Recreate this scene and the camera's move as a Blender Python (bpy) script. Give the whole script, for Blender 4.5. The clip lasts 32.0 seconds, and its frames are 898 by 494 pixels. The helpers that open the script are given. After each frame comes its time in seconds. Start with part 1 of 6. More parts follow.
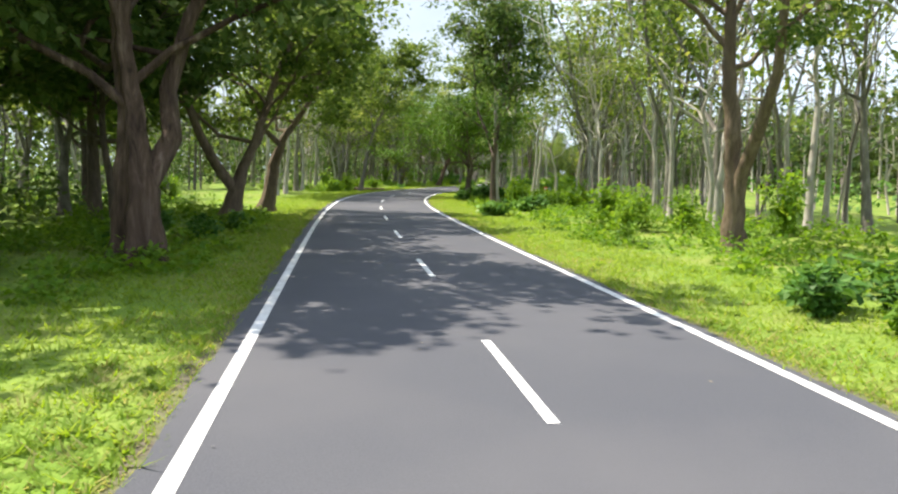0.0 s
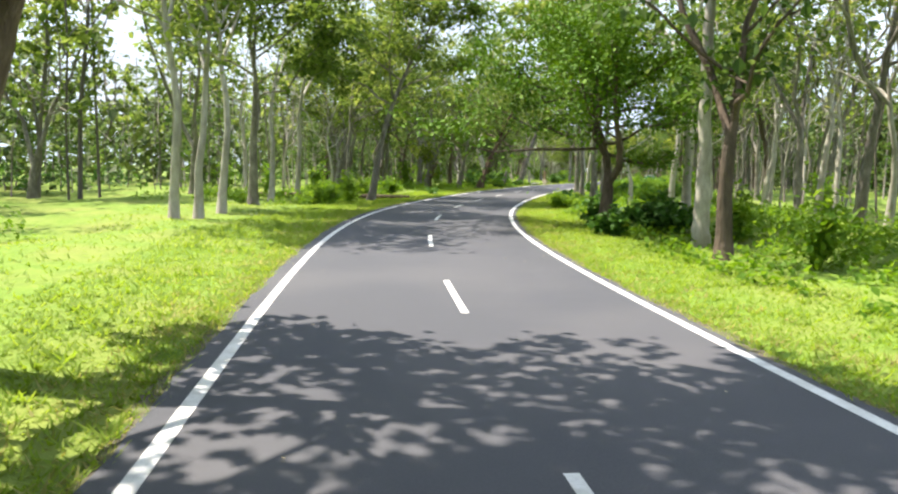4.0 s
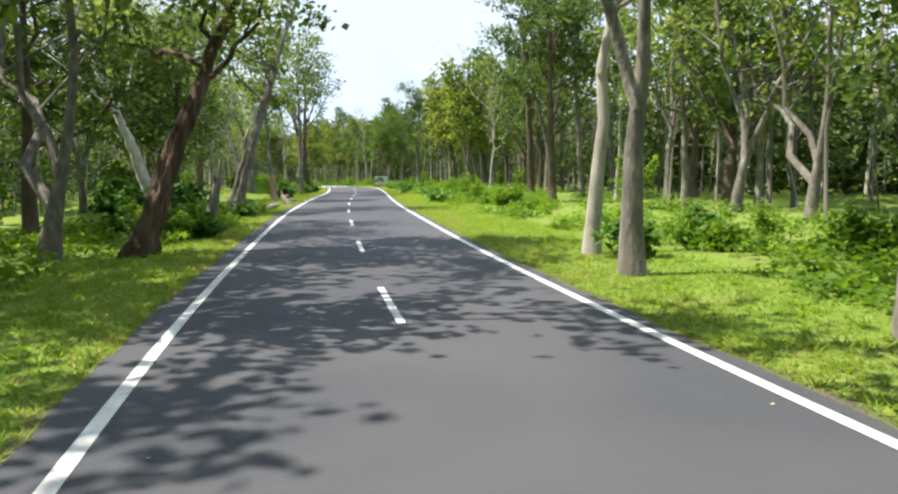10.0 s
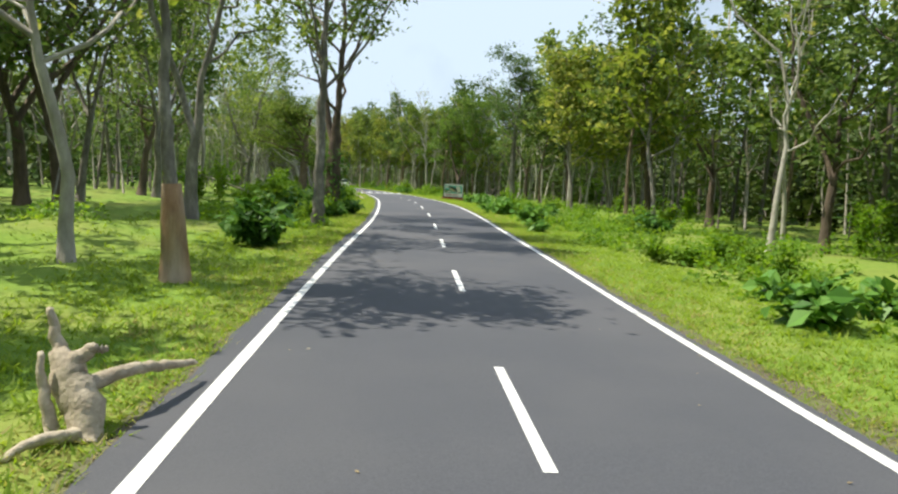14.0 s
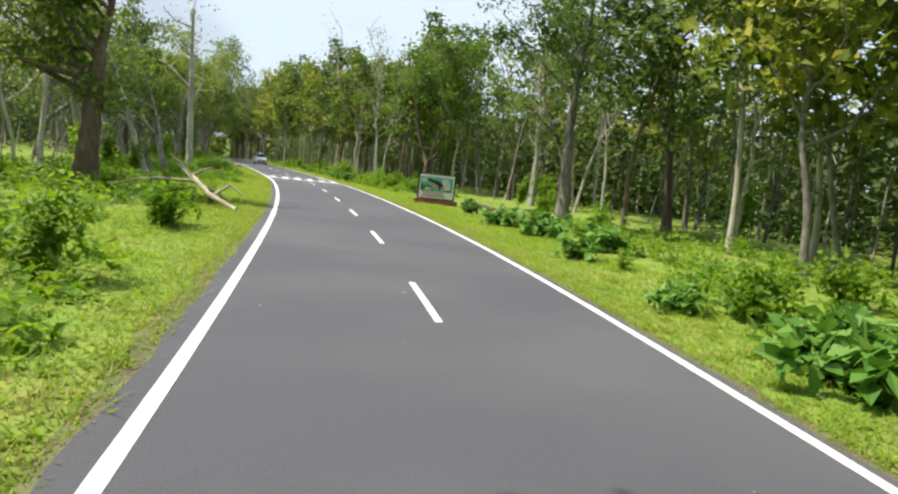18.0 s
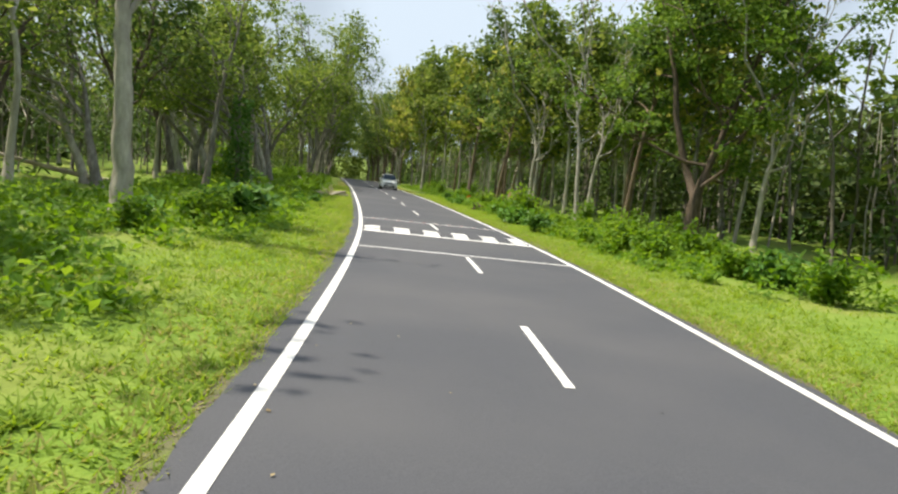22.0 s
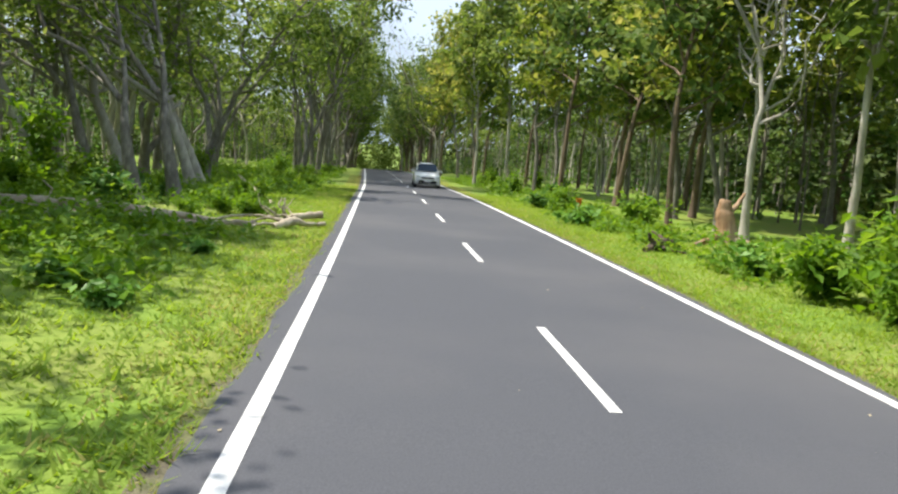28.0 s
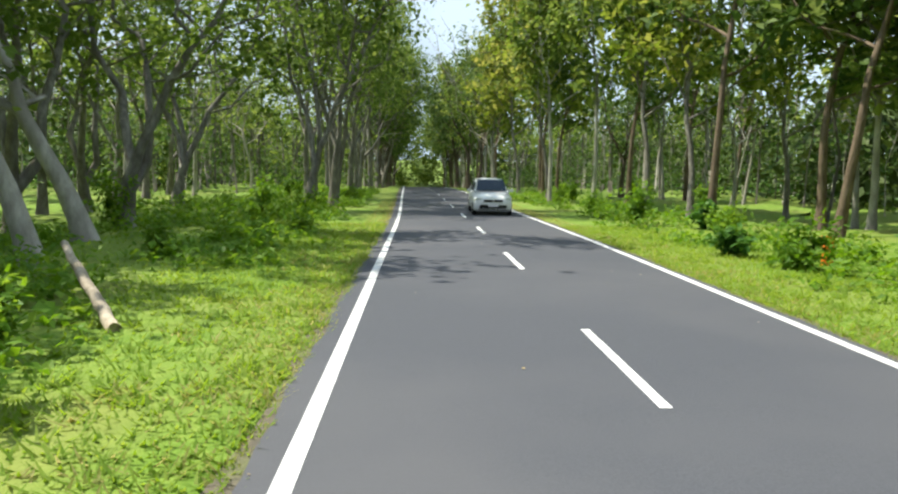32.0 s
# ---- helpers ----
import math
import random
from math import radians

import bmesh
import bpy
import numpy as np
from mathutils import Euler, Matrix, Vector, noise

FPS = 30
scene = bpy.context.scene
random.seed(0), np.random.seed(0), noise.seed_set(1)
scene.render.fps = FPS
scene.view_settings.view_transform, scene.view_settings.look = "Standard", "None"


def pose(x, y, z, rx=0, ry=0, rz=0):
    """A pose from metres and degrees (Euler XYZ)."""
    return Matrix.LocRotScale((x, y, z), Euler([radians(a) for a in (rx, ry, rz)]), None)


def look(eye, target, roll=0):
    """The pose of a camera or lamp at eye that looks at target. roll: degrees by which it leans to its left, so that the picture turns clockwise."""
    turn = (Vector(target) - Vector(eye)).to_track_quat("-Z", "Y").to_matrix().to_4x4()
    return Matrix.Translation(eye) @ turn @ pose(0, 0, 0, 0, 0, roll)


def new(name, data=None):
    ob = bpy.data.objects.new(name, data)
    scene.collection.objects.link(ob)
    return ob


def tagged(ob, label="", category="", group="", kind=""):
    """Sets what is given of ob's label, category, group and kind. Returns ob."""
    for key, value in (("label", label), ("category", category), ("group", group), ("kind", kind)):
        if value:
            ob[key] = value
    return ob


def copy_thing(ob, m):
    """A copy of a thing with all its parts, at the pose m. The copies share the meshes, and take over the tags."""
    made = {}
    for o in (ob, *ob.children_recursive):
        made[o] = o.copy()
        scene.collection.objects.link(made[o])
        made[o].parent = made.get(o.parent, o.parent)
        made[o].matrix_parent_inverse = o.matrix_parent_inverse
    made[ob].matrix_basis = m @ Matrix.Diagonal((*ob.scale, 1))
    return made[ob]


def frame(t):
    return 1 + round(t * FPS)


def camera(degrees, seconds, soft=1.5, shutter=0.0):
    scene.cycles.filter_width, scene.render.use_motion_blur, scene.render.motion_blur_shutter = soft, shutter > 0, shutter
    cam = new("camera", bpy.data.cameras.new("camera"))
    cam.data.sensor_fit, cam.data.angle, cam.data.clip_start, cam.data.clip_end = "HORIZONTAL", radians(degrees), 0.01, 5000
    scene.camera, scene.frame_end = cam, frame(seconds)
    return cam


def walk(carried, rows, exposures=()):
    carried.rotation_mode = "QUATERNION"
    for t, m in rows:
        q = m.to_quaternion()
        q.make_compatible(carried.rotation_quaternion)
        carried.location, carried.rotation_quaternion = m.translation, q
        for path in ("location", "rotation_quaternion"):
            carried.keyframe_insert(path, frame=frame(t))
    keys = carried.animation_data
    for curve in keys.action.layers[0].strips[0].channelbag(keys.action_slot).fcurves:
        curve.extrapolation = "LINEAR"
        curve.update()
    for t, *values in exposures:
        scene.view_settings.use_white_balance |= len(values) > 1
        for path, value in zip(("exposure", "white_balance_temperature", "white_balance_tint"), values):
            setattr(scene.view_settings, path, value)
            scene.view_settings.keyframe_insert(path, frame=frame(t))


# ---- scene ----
FOV = 61.7
cam = camera(FOV, 32.0, soft=2.3)
walk(cam, [
    (0.0, pose(-1.666, -5.761, 2.028, 84.26, -0.80, -7.70)),
    (0.5, pose(-1.584, -2.416, 2.037, 84.50, -0.76, -7.91)),
    (1.0, pose(-1.522, 0.982, 2.044, 84.74, -0.69, -8.11)),
    (1.5, pose(-1.489, 4.509, 2.028, 85.00, -0.49, -8.23)),
    (2.0, pose(-1.475, 8.143, 1.998, 85.15, -0.42, -8.25)),
    (2.5, pose(-1.488, 11.879, 1.956, 85.03, -0.98, -8.16)),
    (3.0, pose(-1.483, 15.746, 1.934, 84.71, -1.36, -7.81)),
    (3.5, pose(-1.415, 19.775, 1.963, 84.26, -0.84, -7.07)),
    (4.0, pose(-1.404, 23.839, 1.979, 84.00, -0.96, -7.25)),
    (4.5, pose(-1.438, 27.946, 1.977, 83.96, -1.69, -8.32)),
    (5.0, pose(-1.479, 32.152, 1.958, 84.20, -2.78, -10.43)),
    (5.5, pose(-1.478, 36.518, 1.933, 84.80, -4.02, -13.92)),
    (6.0, pose(-1.390, 41.060, 1.905, 85.75, -5.36, -19.03)),
    (6.5, pose(-0.969, 45.591, 1.962, 86.68, -5.19, -22.89)),
    (7.0, pose(-0.265, 50.037, 2.049, 87.49, -4.17, -25.81)),
    (7.5, pose(0.605, 54.302, 2.106, 88.26, -2.77, -27.14)),
    (8.0, pose(1.650, 58.463, 2.132, 88.56, -1.36, -27.79)),
    (8.5, pose(2.813, 62.582, 2.112, 87.77, -0.58, -28.82)),
    (9.0, pose(4.078, 66.695, 2.079, 86.56, -0.05, -29.91)),
    (9.5, pose(5.480, 70.864, 2.047, 85.31, 0.51, -31.70)),
    (10.0, pose(6.961, 75.046, 2.045, 84.14, 0.75, -32.85)),
    (10.5, pose(8.452, 79.174, 2.117, 83.32, 0.21, -31.25)),
    (11.0, pose(10.046, 83.366, 2.199, 82.78, -0.53, -28.91)),
    (11.5, pose(11.802, 87.758, 2.238, 82.62, -0.97, -27.42)),
    (12.0, pose(13.695, 92.233, 2.250, 82.70, -1.29, -26.35)),
    (12.5, pose(15.740, 96.730, 2.237, 82.83, -1.32, -26.11)),
    (13.0, pose(17.857, 101.233, 2.223, 83.14, -1.47, -26.53)),
    (13.5, pose(19.997, 105.691, 2.230, 83.74, -2.32, -27.73)),
    (14.0, pose(22.153, 110.114, 2.216, 84.48, -3.16, -29.33)),
    (14.5, pose(24.282, 114.498, 2.149, 85.21, -3.41, -30.58)),
    (15.0, pose(26.419, 118.865, 2.101, 85.11, -3.35, -31.43)),
    (15.5, pose(28.554, 123.211, 2.088, 84.25, -2.99, -31.94)),
    (16.0, pose(30.660, 127.495, 2.100, 83.16, -2.51, -32.45)),
    (16.5, pose(32.708, 131.674, 2.113, 82.34, -2.08, -33.22)),
    (17.0, pose(34.679, 135.746, 2.132, 81.86, -1.71, -34.18)),
    (17.5, pose(36.678, 140.029, 2.112, 82.47, -3.87, -34.40)),
    (18.0, pose(38.693, 144.414, 2.083, 83.43, -6.32, -33.98)),
    (18.5, pose(40.753, 148.822, 2.029, 84.19, -6.50, -33.07)),
    (19.0, pose(42.784, 153.218, 1.969, 84.47, -5.97, -32.11)),
    (19.5, pose(44.730, 157.529, 1.923, 83.33, -5.51, -31.57)),
    (20.0, pose(46.588, 161.745, 1.869, 82.24, -5.01, -30.89)),
    (20.5, pose(48.324, 165.813, 1.818, 82.84, -4.49, -29.55)),
    (21.0, pose(49.956, 169.799, 1.759, 83.73, -4.32, -27.77)),
    (21.5, pose(51.500, 173.767, 1.666, 83.87, -5.16, -25.39)),
    (22.0, pose(52.949, 177.659, 1.573, 83.87, -6.29, -23.10)),
    (22.5, pose(54.289, 181.441, 1.502, 83.98, -7.36, -21.51)),
    (23.0, pose(55.565, 185.105, 1.447, 84.16, -7.89, -20.80)),
    (23.5, pose(56.858, 188.669, 1.407, 84.59, -7.03, -21.58)),
    (24.0, pose(58.056, 192.015, 1.376, 84.79, -5.56, -23.03)),
    (24.5, pose(59.064, 195.016, 1.343, 84.32, -4.05, -24.62)),
    (25.0, pose(59.879, 197.529, 1.302, 84.05, -2.88, -25.50)),
    (25.5, pose(60.519, 199.566, 1.253, 83.98, -2.07, -25.74)),
    (26.0, pose(61.026, 201.216, 1.207, 84.00, -1.73, -25.37)),
    (26.5, pose(61.434, 202.570, 1.172, 84.01, -1.98, -24.41)),
    (27.0, pose(61.752, 203.642, 1.148, 83.99, -2.84, -22.88)),
    (27.5, pose(62.074, 204.763, 1.137, 83.37, -3.76, -21.51)),
    (28.0, pose(62.433, 206.018, 1.121, 82.53, -4.33, -20.36)),
    (28.5, pose(62.868, 207.508, 1.074, 81.79, -3.95, -19.55)),
    (29.0, pose(63.343, 209.155, 1.023, 81.15, -3.39, -19.07)),
    (29.5, pose(63.820, 210.879, 0.993, 80.72, -3.54, -18.85)),
    (30.0, pose(64.341, 212.773, 0.971, 80.47, -3.53, -19.04)),
    (30.5, pose(64.954, 214.930, 0.954, 80.22, -2.49, -20.37)),
    (31.0, pose(65.605, 217.261, 0.937, 80.42, -1.39, -21.22)),
    (31.5, pose(66.251, 219.730, 0.908, 81.68, -1.09, -19.64)),
    (32.0, pose(66.900, 222.265, 0.874, 83.32, -1.00, -17.31)),
], exposures=[(0.0, 0.94, 6550, 13), (1.0, 0.96, 6450, 13), (2.0, 1.13, 6600, 14), (3.5, 1.24, 6600, 14), (6.0, 0.88, 6100, 13), (7.0, 1.12, 6550, 13), (8.0, 0.78, 6200, 6), (9.0, 0.92, 6550, 12), (10.0, 0.76, 6400, 12), (11.0, 0.92, 6450, 9),
    (12.0, 0.84, 6400, 11), (13.0, 0.76, 6450, 11), (14.0, 0.44, 6500, 8), (17.0, 0.56, 6500, 11), (19.0, 0.40, 6850, 10), (21.0, 0.37, 6850, 9), (24.0, 0.47, 6700, 11), (27.0, 0.56, 6500, 11), (29.0, 0.68, 6300, 12), (31.0, 0.66, 6250, 10), (32.0, 0.62, 6300, 7)])

# ---- sky and sun ----
SUN_AZ, SUN_EL = math.atan2(-0.79, 0.61), radians(59)     # from +y towards +x
world = bpy.data.worlds.new("sky")
scene.world = world
world.use_nodes = True
wn, wl = world.node_tree.nodes, world.node_tree.links
wn.clear()
w_out = wn.new("ShaderNodeOutputWorld")
w_bg = wn.new("ShaderNodeBackground")
w_sky = wn.new("ShaderNodeTexSky")
w_sky.sky_type, w_sky.sun_disc = "NISHITA", False
w_sky.sun_elevation, w_sky.sun_rotation = SUN_EL, SUN_AZ
w_sky.dust_density, w_sky.air_density = 4.0, 1.0
w_tc = wn.new("ShaderNodeTexCoord")
w_noise = wn.new("ShaderNodeTexNoise")
w_noise.inputs["Scale"].default_value, w_noise.inputs["Detail"].default_value = 2.2, 6.0
w_ramp = wn.new("ShaderNodeValToRGB")
w_ramp.color_ramp.elements[0].position, w_ramp.color_ramp.elements[1].position = 0.22, 0.50
w_mix = wn.new("ShaderNodeMix")
w_mix.data_type = "RGBA"
w_mix.inputs["B"].default_value = (7.4, 8.8, 10.5, 1)
wl.new(w_tc.outputs["Generated"], w_noise.inputs["Vector"])
wl.new(w_noise.outputs["Fac"], w_ramp.inputs["Fac"])
wl.new(w_ramp.outputs["Color"], w_mix.inputs["Factor"])
wl.new(w_sky.outputs["Color"], w_mix.inputs["A"])
wl.new(w_mix.outputs["Result"], w_bg.inputs["Color"])
wl.new(w_bg.outputs["Background"], w_out.inputs["Surface"])
w_bg.inputs["Strength"].default_value = 0.076
sun = new("sun", bpy.data.lights.new("sun", "SUN"))
sun.data.energy, sun.data.angle, sun.data.color = 5.0, radians(0.6), (1.0, 0.93, 0.78)
sun.matrix_basis = look((0, 0, 60), (-60 * math.sin(SUN_AZ) / math.tan(SUN_EL), -60 * math.cos(SUN_AZ) / math.tan(SUN_EL), 0))


# ---- materials ----
def material(name, rough=0.8):
    m = bpy.data.materials.new(name)
    m.use_nodes = True
    bsdf = m.node_tree.nodes["Principled BSDF"]
    bsdf.inputs["Roughness"].default_value = rough
    bsdf.inputs["Specular IOR Level"].default_value = 0.3
    return m, m.node_tree.nodes, m.node_tree.links, bsdf


def ramp(nodes, stops):
    r = nodes.new("ShaderNodeValToRGB")
    e = r.color_ramp.elements
    while len(e) < len(stops):
        e.new(0.5)
    for k, (p, c) in enumerate(stops):
        e[k].position, e[k].color = p, (*c, 1)
    return r


def surface(name, stops, scale, detail=6, rough=0.85, bump=0.3, bump_scale=None, stretch=(1, 1, 1), second=None, second_scale=0.4, second_amount=0.5, dist=0.02):
    """Noise-coloured surface in object space, with a coarser second tone and a fine bump."""
    m, n, l, bsdf = material(name, rough)
    tc = n.new("ShaderNodeTexCoord")
    mp = n.new("ShaderNodeMapping")
    mp.inputs["Scale"].default_value = stretch
    l.new(tc.outputs["Object"], mp.inputs["Vector"])
    t = n.new("ShaderNodeTexNoise")
    t.inputs["Scale"].default_value, t.inputs["Detail"].default_value, t.inputs["Roughness"].default_value = scale, detail, 0.65
    l.new(mp.outputs["Vector"], t.inputs["Vector"])
    r = ramp(n, stops)
    l.new(t.outputs["Fac"], r.inputs["Fac"])
    col = r.outputs["Color"]
    if second:
        t2 = n.new("ShaderNodeTexNoise")
        t2.inputs["Scale"].default_value, t2.inputs["Detail"].default_value = second_scale, 5
        l.new(mp.outputs["Vector"], t2.inputs["Vector"])
        f = ramp(n, [(0.42, (0, 0, 0)), (0.66, (second_amount,) * 3)])
        l.new(t2.outputs["Fac"], f.inputs["Fac"])
        mx = n.new("ShaderNodeMix")
        mx.data_type = "RGBA"
        mx.inputs["B"].default_value = (*second, 1)
        l.new(f.outputs["Color"], mx.inputs["Factor"])
        l.new(col, mx.inputs["A"])
        col = mx.outputs["Result"]
    l.new(col, bsdf.inputs["Base Color"])
    t3 = n.new("ShaderNodeTexNoise")
    t3.inputs["Scale"].default_value, t3.inputs["Detail"].default_value = bump_scale or scale * 3, 5
    l.new(mp.outputs["Vector"], t3.inputs["Vector"])
    b = n.new("ShaderNodeBump")
    b.inputs["Strength"].default_value, b.inputs["Distance"].default_value = bump, dist
    l.new(t3.outputs["Fac"], b.inputs["Height"])
    l.new(b.outputs["Normal"], bsdf.inputs["Normal"])
    return m


def foliage(name, dark, mid, light, through_light=0.35, rough=0.6):
    """Leaves: each leaf has its own tone; light passes through."""
    m, n, l, bsdf = material(name, rough)
    bsdf.inputs["Specular IOR Level"].default_value = 0.16
    geo = n.new("ShaderNodeNewGeometry")
    r = ramp(n, [(0.0, dark), (0.5, mid), (1.0, light)])
    info = n.new("ShaderNodeObjectInfo")
    ad = n.new("ShaderNodeMath")
    ad.operation = "MULTIPLY_ADD"
    ad.inputs[1].default_value = 0.3
    l.new(info.outputs["Random"], ad.inputs[0])
    mu = n.new("ShaderNodeMath")
    mu.operation = "MULTIPLY"
    mu.inputs[1].default_value = 0.7
    l.new(geo.outputs["Random Per Island"], mu.inputs[0])
    l.new(mu.outputs["Value"], ad.inputs[2])
    l.new(ad.outputs["Value"], r.inputs["Fac"])
    l.new(r.outputs["Color"], bsdf.inputs["Base Color"])
    tr = n.new("ShaderNodeBsdfTranslucent")
    hs = n.new("ShaderNodeHueSaturation")
    hs.inputs["Value"].default_value, hs.inputs["Saturation"].default_value, hs.inputs["Hue"].default_value = 1.3, 1.1, 0.485
    l.new(r.outputs["Color"], hs.inputs["Color"])
    l.new(hs.outputs["Color"], tr.inputs["Color"])
    mx = n.new("ShaderNodeMixShader")
    mx.inputs["Fac"].default_value = through_light
    out = n["Material Output"]
    l.new(bsdf.outputs["BSDF"], mx.inputs[1])
    l.new(tr.outputs["BSDF"], mx.inputs[2])
    l.new(mx.outputs["Shader"], out.inputs["Surface"])
    return m


def plain(name, colour, rough=0.5, metal=0.0):
    m = surface(name, [(0.3, tuple(c * 0.85 for c in colour)), (0.7, colour)], 9.0, rough=rough, bump=0.08)
    m.node_tree.nodes["Principled BSDF"].inputs["Metallic"].default_value = metal
    return m


ASPHALT = surface("asphalt", [(0.3, (0.055, 0.057, 0.068)), (0.7, (0.090, 0.093, 0.110))], 60, rough=0.8, bump=0.35, bump_scale=140, second=(0.102, 0.101, 0.111), second_scale=0.25, second_amount=0.7, dist=0.006)
PAINT = surface("road paint", [(0.25, (0.55, 0.55, 0.54)), (0.5, (0.78, 0.78, 0.78))], 22, rough=0.6, bump=0.2, second=(0.42, 0.41, 0.40), second_scale=3.0, second_amount=0.55, dist=0.004)
WORN_PAINT = surface("worn hump paint", [(0.3, (0.50, 0.50, 0.49)), (0.5, (0.76, 0.76, 0.76))], 18, rough=0.65, bump=0.25, second=(0.17, 0.17, 0.175), second_scale=2.1, second_amount=0.8, dist=0.004)
SOIL = surface("shoulder soil", [(0.3, (0.07, 0.06, 0.048)), (0.7, (0.17, 0.145, 0.10))], 14, bump=0.6, second=(0.14, 0.17, 0.045), second_scale=1.6, second_amount=0.8)
GROUND = surface("meadow ground", [(0.28, (0.101, 0.180, 0.020)), (0.45, (0.137, 0.228, 0.026)), (0.58, (0.174, 0.264, 0.035)), (0.75, (0.230, 0.292, 0.056))], 3.5, detail=9, rough=0.95, bump=0.5, bump_scale=34, second=(0.252, 0.250, 0.069), second_scale=0.4, second_amount=0.55, dist=0.04)
GRASS = foliage("grass blades", (0.146, 0.245, 0.027), (0.207, 0.318, 0.043), (0.297, 0.375, 0.075), 0.55, 0.65)
GRASS_DRY = foliage("dry grass blades", (0.20, 0.23, 0.045), (0.33, 0.33, 0.11), (0.50, 0.45, 0.22), 0.55, 0.7)
WEED = foliage("weed leaves", (0.071, 0.160, 0.018), (0.140, 0.263, 0.030), (0.253, 0.371, 0.060), 0.52, 0.5)
WEED_DARK = foliage("dark weed leaves", (0.034, 0.095, 0.017), (0.075, 0.179, 0.031), (0.172, 0.304, 0.084), 0.35, 0.45)
WEED_PALE = foliage("broad seedling leaves", (0.05, 0.14, 0.02), (0.12, 0.26, 0.045), (0.26, 0.42, 0.11), 0.3, 0.4)
LEAF_MID = foliage("mid green leaves", (0.060, 0.108, 0.021), (0.135, 0.205, 0.044), (0.315, 0.370, 0.105), 0.50)
LEAF_DARK = foliage("dark green leaves", (0.036, 0.078, 0.019), (0.090, 0.152, 0.038), (0.205, 0.262, 0.084), 0.40)
# darkened tones: the shade deep in the forest is put into this leaf colour
LEAF_SHADED = foliage("leaves with forest shade in the colour", (0.038, 0.062, 0.018), (0.066, 0.098, 0.026), (0.105, 0.142, 0.040), 0.15)
LEAF_YELLOW = foliage("yellow green leaves", (0.070, 0.122, 0.019), (0.180, 0.240, 0.043), (0.440, 0.425, 0.130), 0.52)
LEAF_FRESH = foliage("full green leaves", (0.050, 0.105, 0.018), (0.120, 0.210, 0.036), (0.26, 0.36, 0.085), 0.42)
LEAF_BRIGHT = foliage("fresh green leaves", (0.036, 0.090, 0.008), (0.085, 0.185, 0.016), (0.180, 0.300, 0.032), 0.12)
BARK_GREY = surface("grey bark", [(0.3, (0.095, 0.085, 0.072)), (0.5, (0.20, 0.185, 0.160)), (0.7, (0.38, 0.355, 0.31))], 5, stretch=(1, 1, 0.4), bump=0.8, second=(0.10, 0.088, 0.072), second_scale=1.1, second_amount=0.8, dist=0.05)
BARK_PALE = surface("pale bark", [(0.3, (0.27, 0.25, 0.215)), (0.7, (0.56, 0.53, 0.46))], 5, stretch=(1, 1, 0.4), bump=0.5, second=(0.16, 0.14, 0.115), second_scale=1.0, second_amount=0.75, dist=0.03)
BARK_DARK = surface("dark bark", [(0.3, (0.045, 0.035, 0.028)), (0.7, (0.15, 0.115, 0.085))], 8, stretch=(1, 1, 0.25), bump=1.0, second=(0.22, 0.16, 0.12), second_scale=1.3, second_amount=0.5, dist=0.06)
BARK_RIDGED = surface("ridged brown bark", [(0.35, (0.035, 0.022, 0.016)), (0.55, (0.13, 0.085, 0.06)), (0.75, (0.30, 0.23, 0.18))], 4.5, stretch=(1, 1, 0.10), bump=1.0, second=(0.06, 0.036, 0.026), second_scale=1.2, second_amount=0.6, dist=0.08)
BARK_BROWN = surface("brown bark", [(0.3, (0.085, 0.06, 0.04)), (0.7, (0.24, 0.18, 0.125))], 7, stretch=(1, 1, 0.25), bump=0.9, second=(0.10, 0.07, 0.05), second_scale=1.4, second_amount=0.7, dist=0.05)
BARK_MIXED = foliage("bark of many stems", (0.07, 0.06, 0.048), (0.17, 0.155, 0.13), (0.48, 0.45, 0.38), 0.0, 0.85)
WHITEWOOD = surface("white sun-bleached wood", [(0.3, (0.42, 0.38, 0.33)), (0.6, (0.70, 0.67, 0.62))], 6, stretch=(1, 1, 0.4), bump=0.5, second=(0.40, 0.28, 0.18), second_scale=0.7, second_amount=0.6, dist=0.03)
RAWWOOD = surface("raw stripped wood", [(0.3, (0.20, 0.11, 0.055)), (0.7, (0.42, 0.27, 0.15))], 7, stretch=(1, 1, 0.3), bump=0.6, second=(0.46, 0.40, 0.32), second_scale=1.5, second_amount=0.6, dist=0.03)
DEADWOOD = surface("bleached dead wood", [(0.3, (0.30, 0.25, 0.19)), (0.7, (0.62, 0.54, 0.42))], 9, bump=0.6, second=(0.22, 0.17, 0.12), second_scale=1.6, second_amount=0.6, dist=0.03)

# ---- the road's line: bends (1/m) every 8 m and heights every 10 m ----
BENDS = [0.00303, 0.00243, 0.00179, 0.00103, 0.00011, -0.00047, -0.00137, -0.00203, -0.00516, -0.01189, -0.01136, -0.00565, -0.00460, -0.00548, -0.00354, -0.00134, -0.00085, -0.00211, -0.00156, -0.00113, -0.00077, 0.00077, 0.00284, 0.00225, 0.00185, 0.00240, 0.00214, 0.00216, 0.00222, 0.00389, 0.00314, 0.00132, 0.00074, 0.00034, -0.00025, 0.00014, 0.00152, 0.00066, 0.00000, 0.00000, 0.00000, 0.00000, 0.00000, 0.00000, 0.00000, 0.00000, 0.00000, 0.00000, 0.00000, 0.00000]
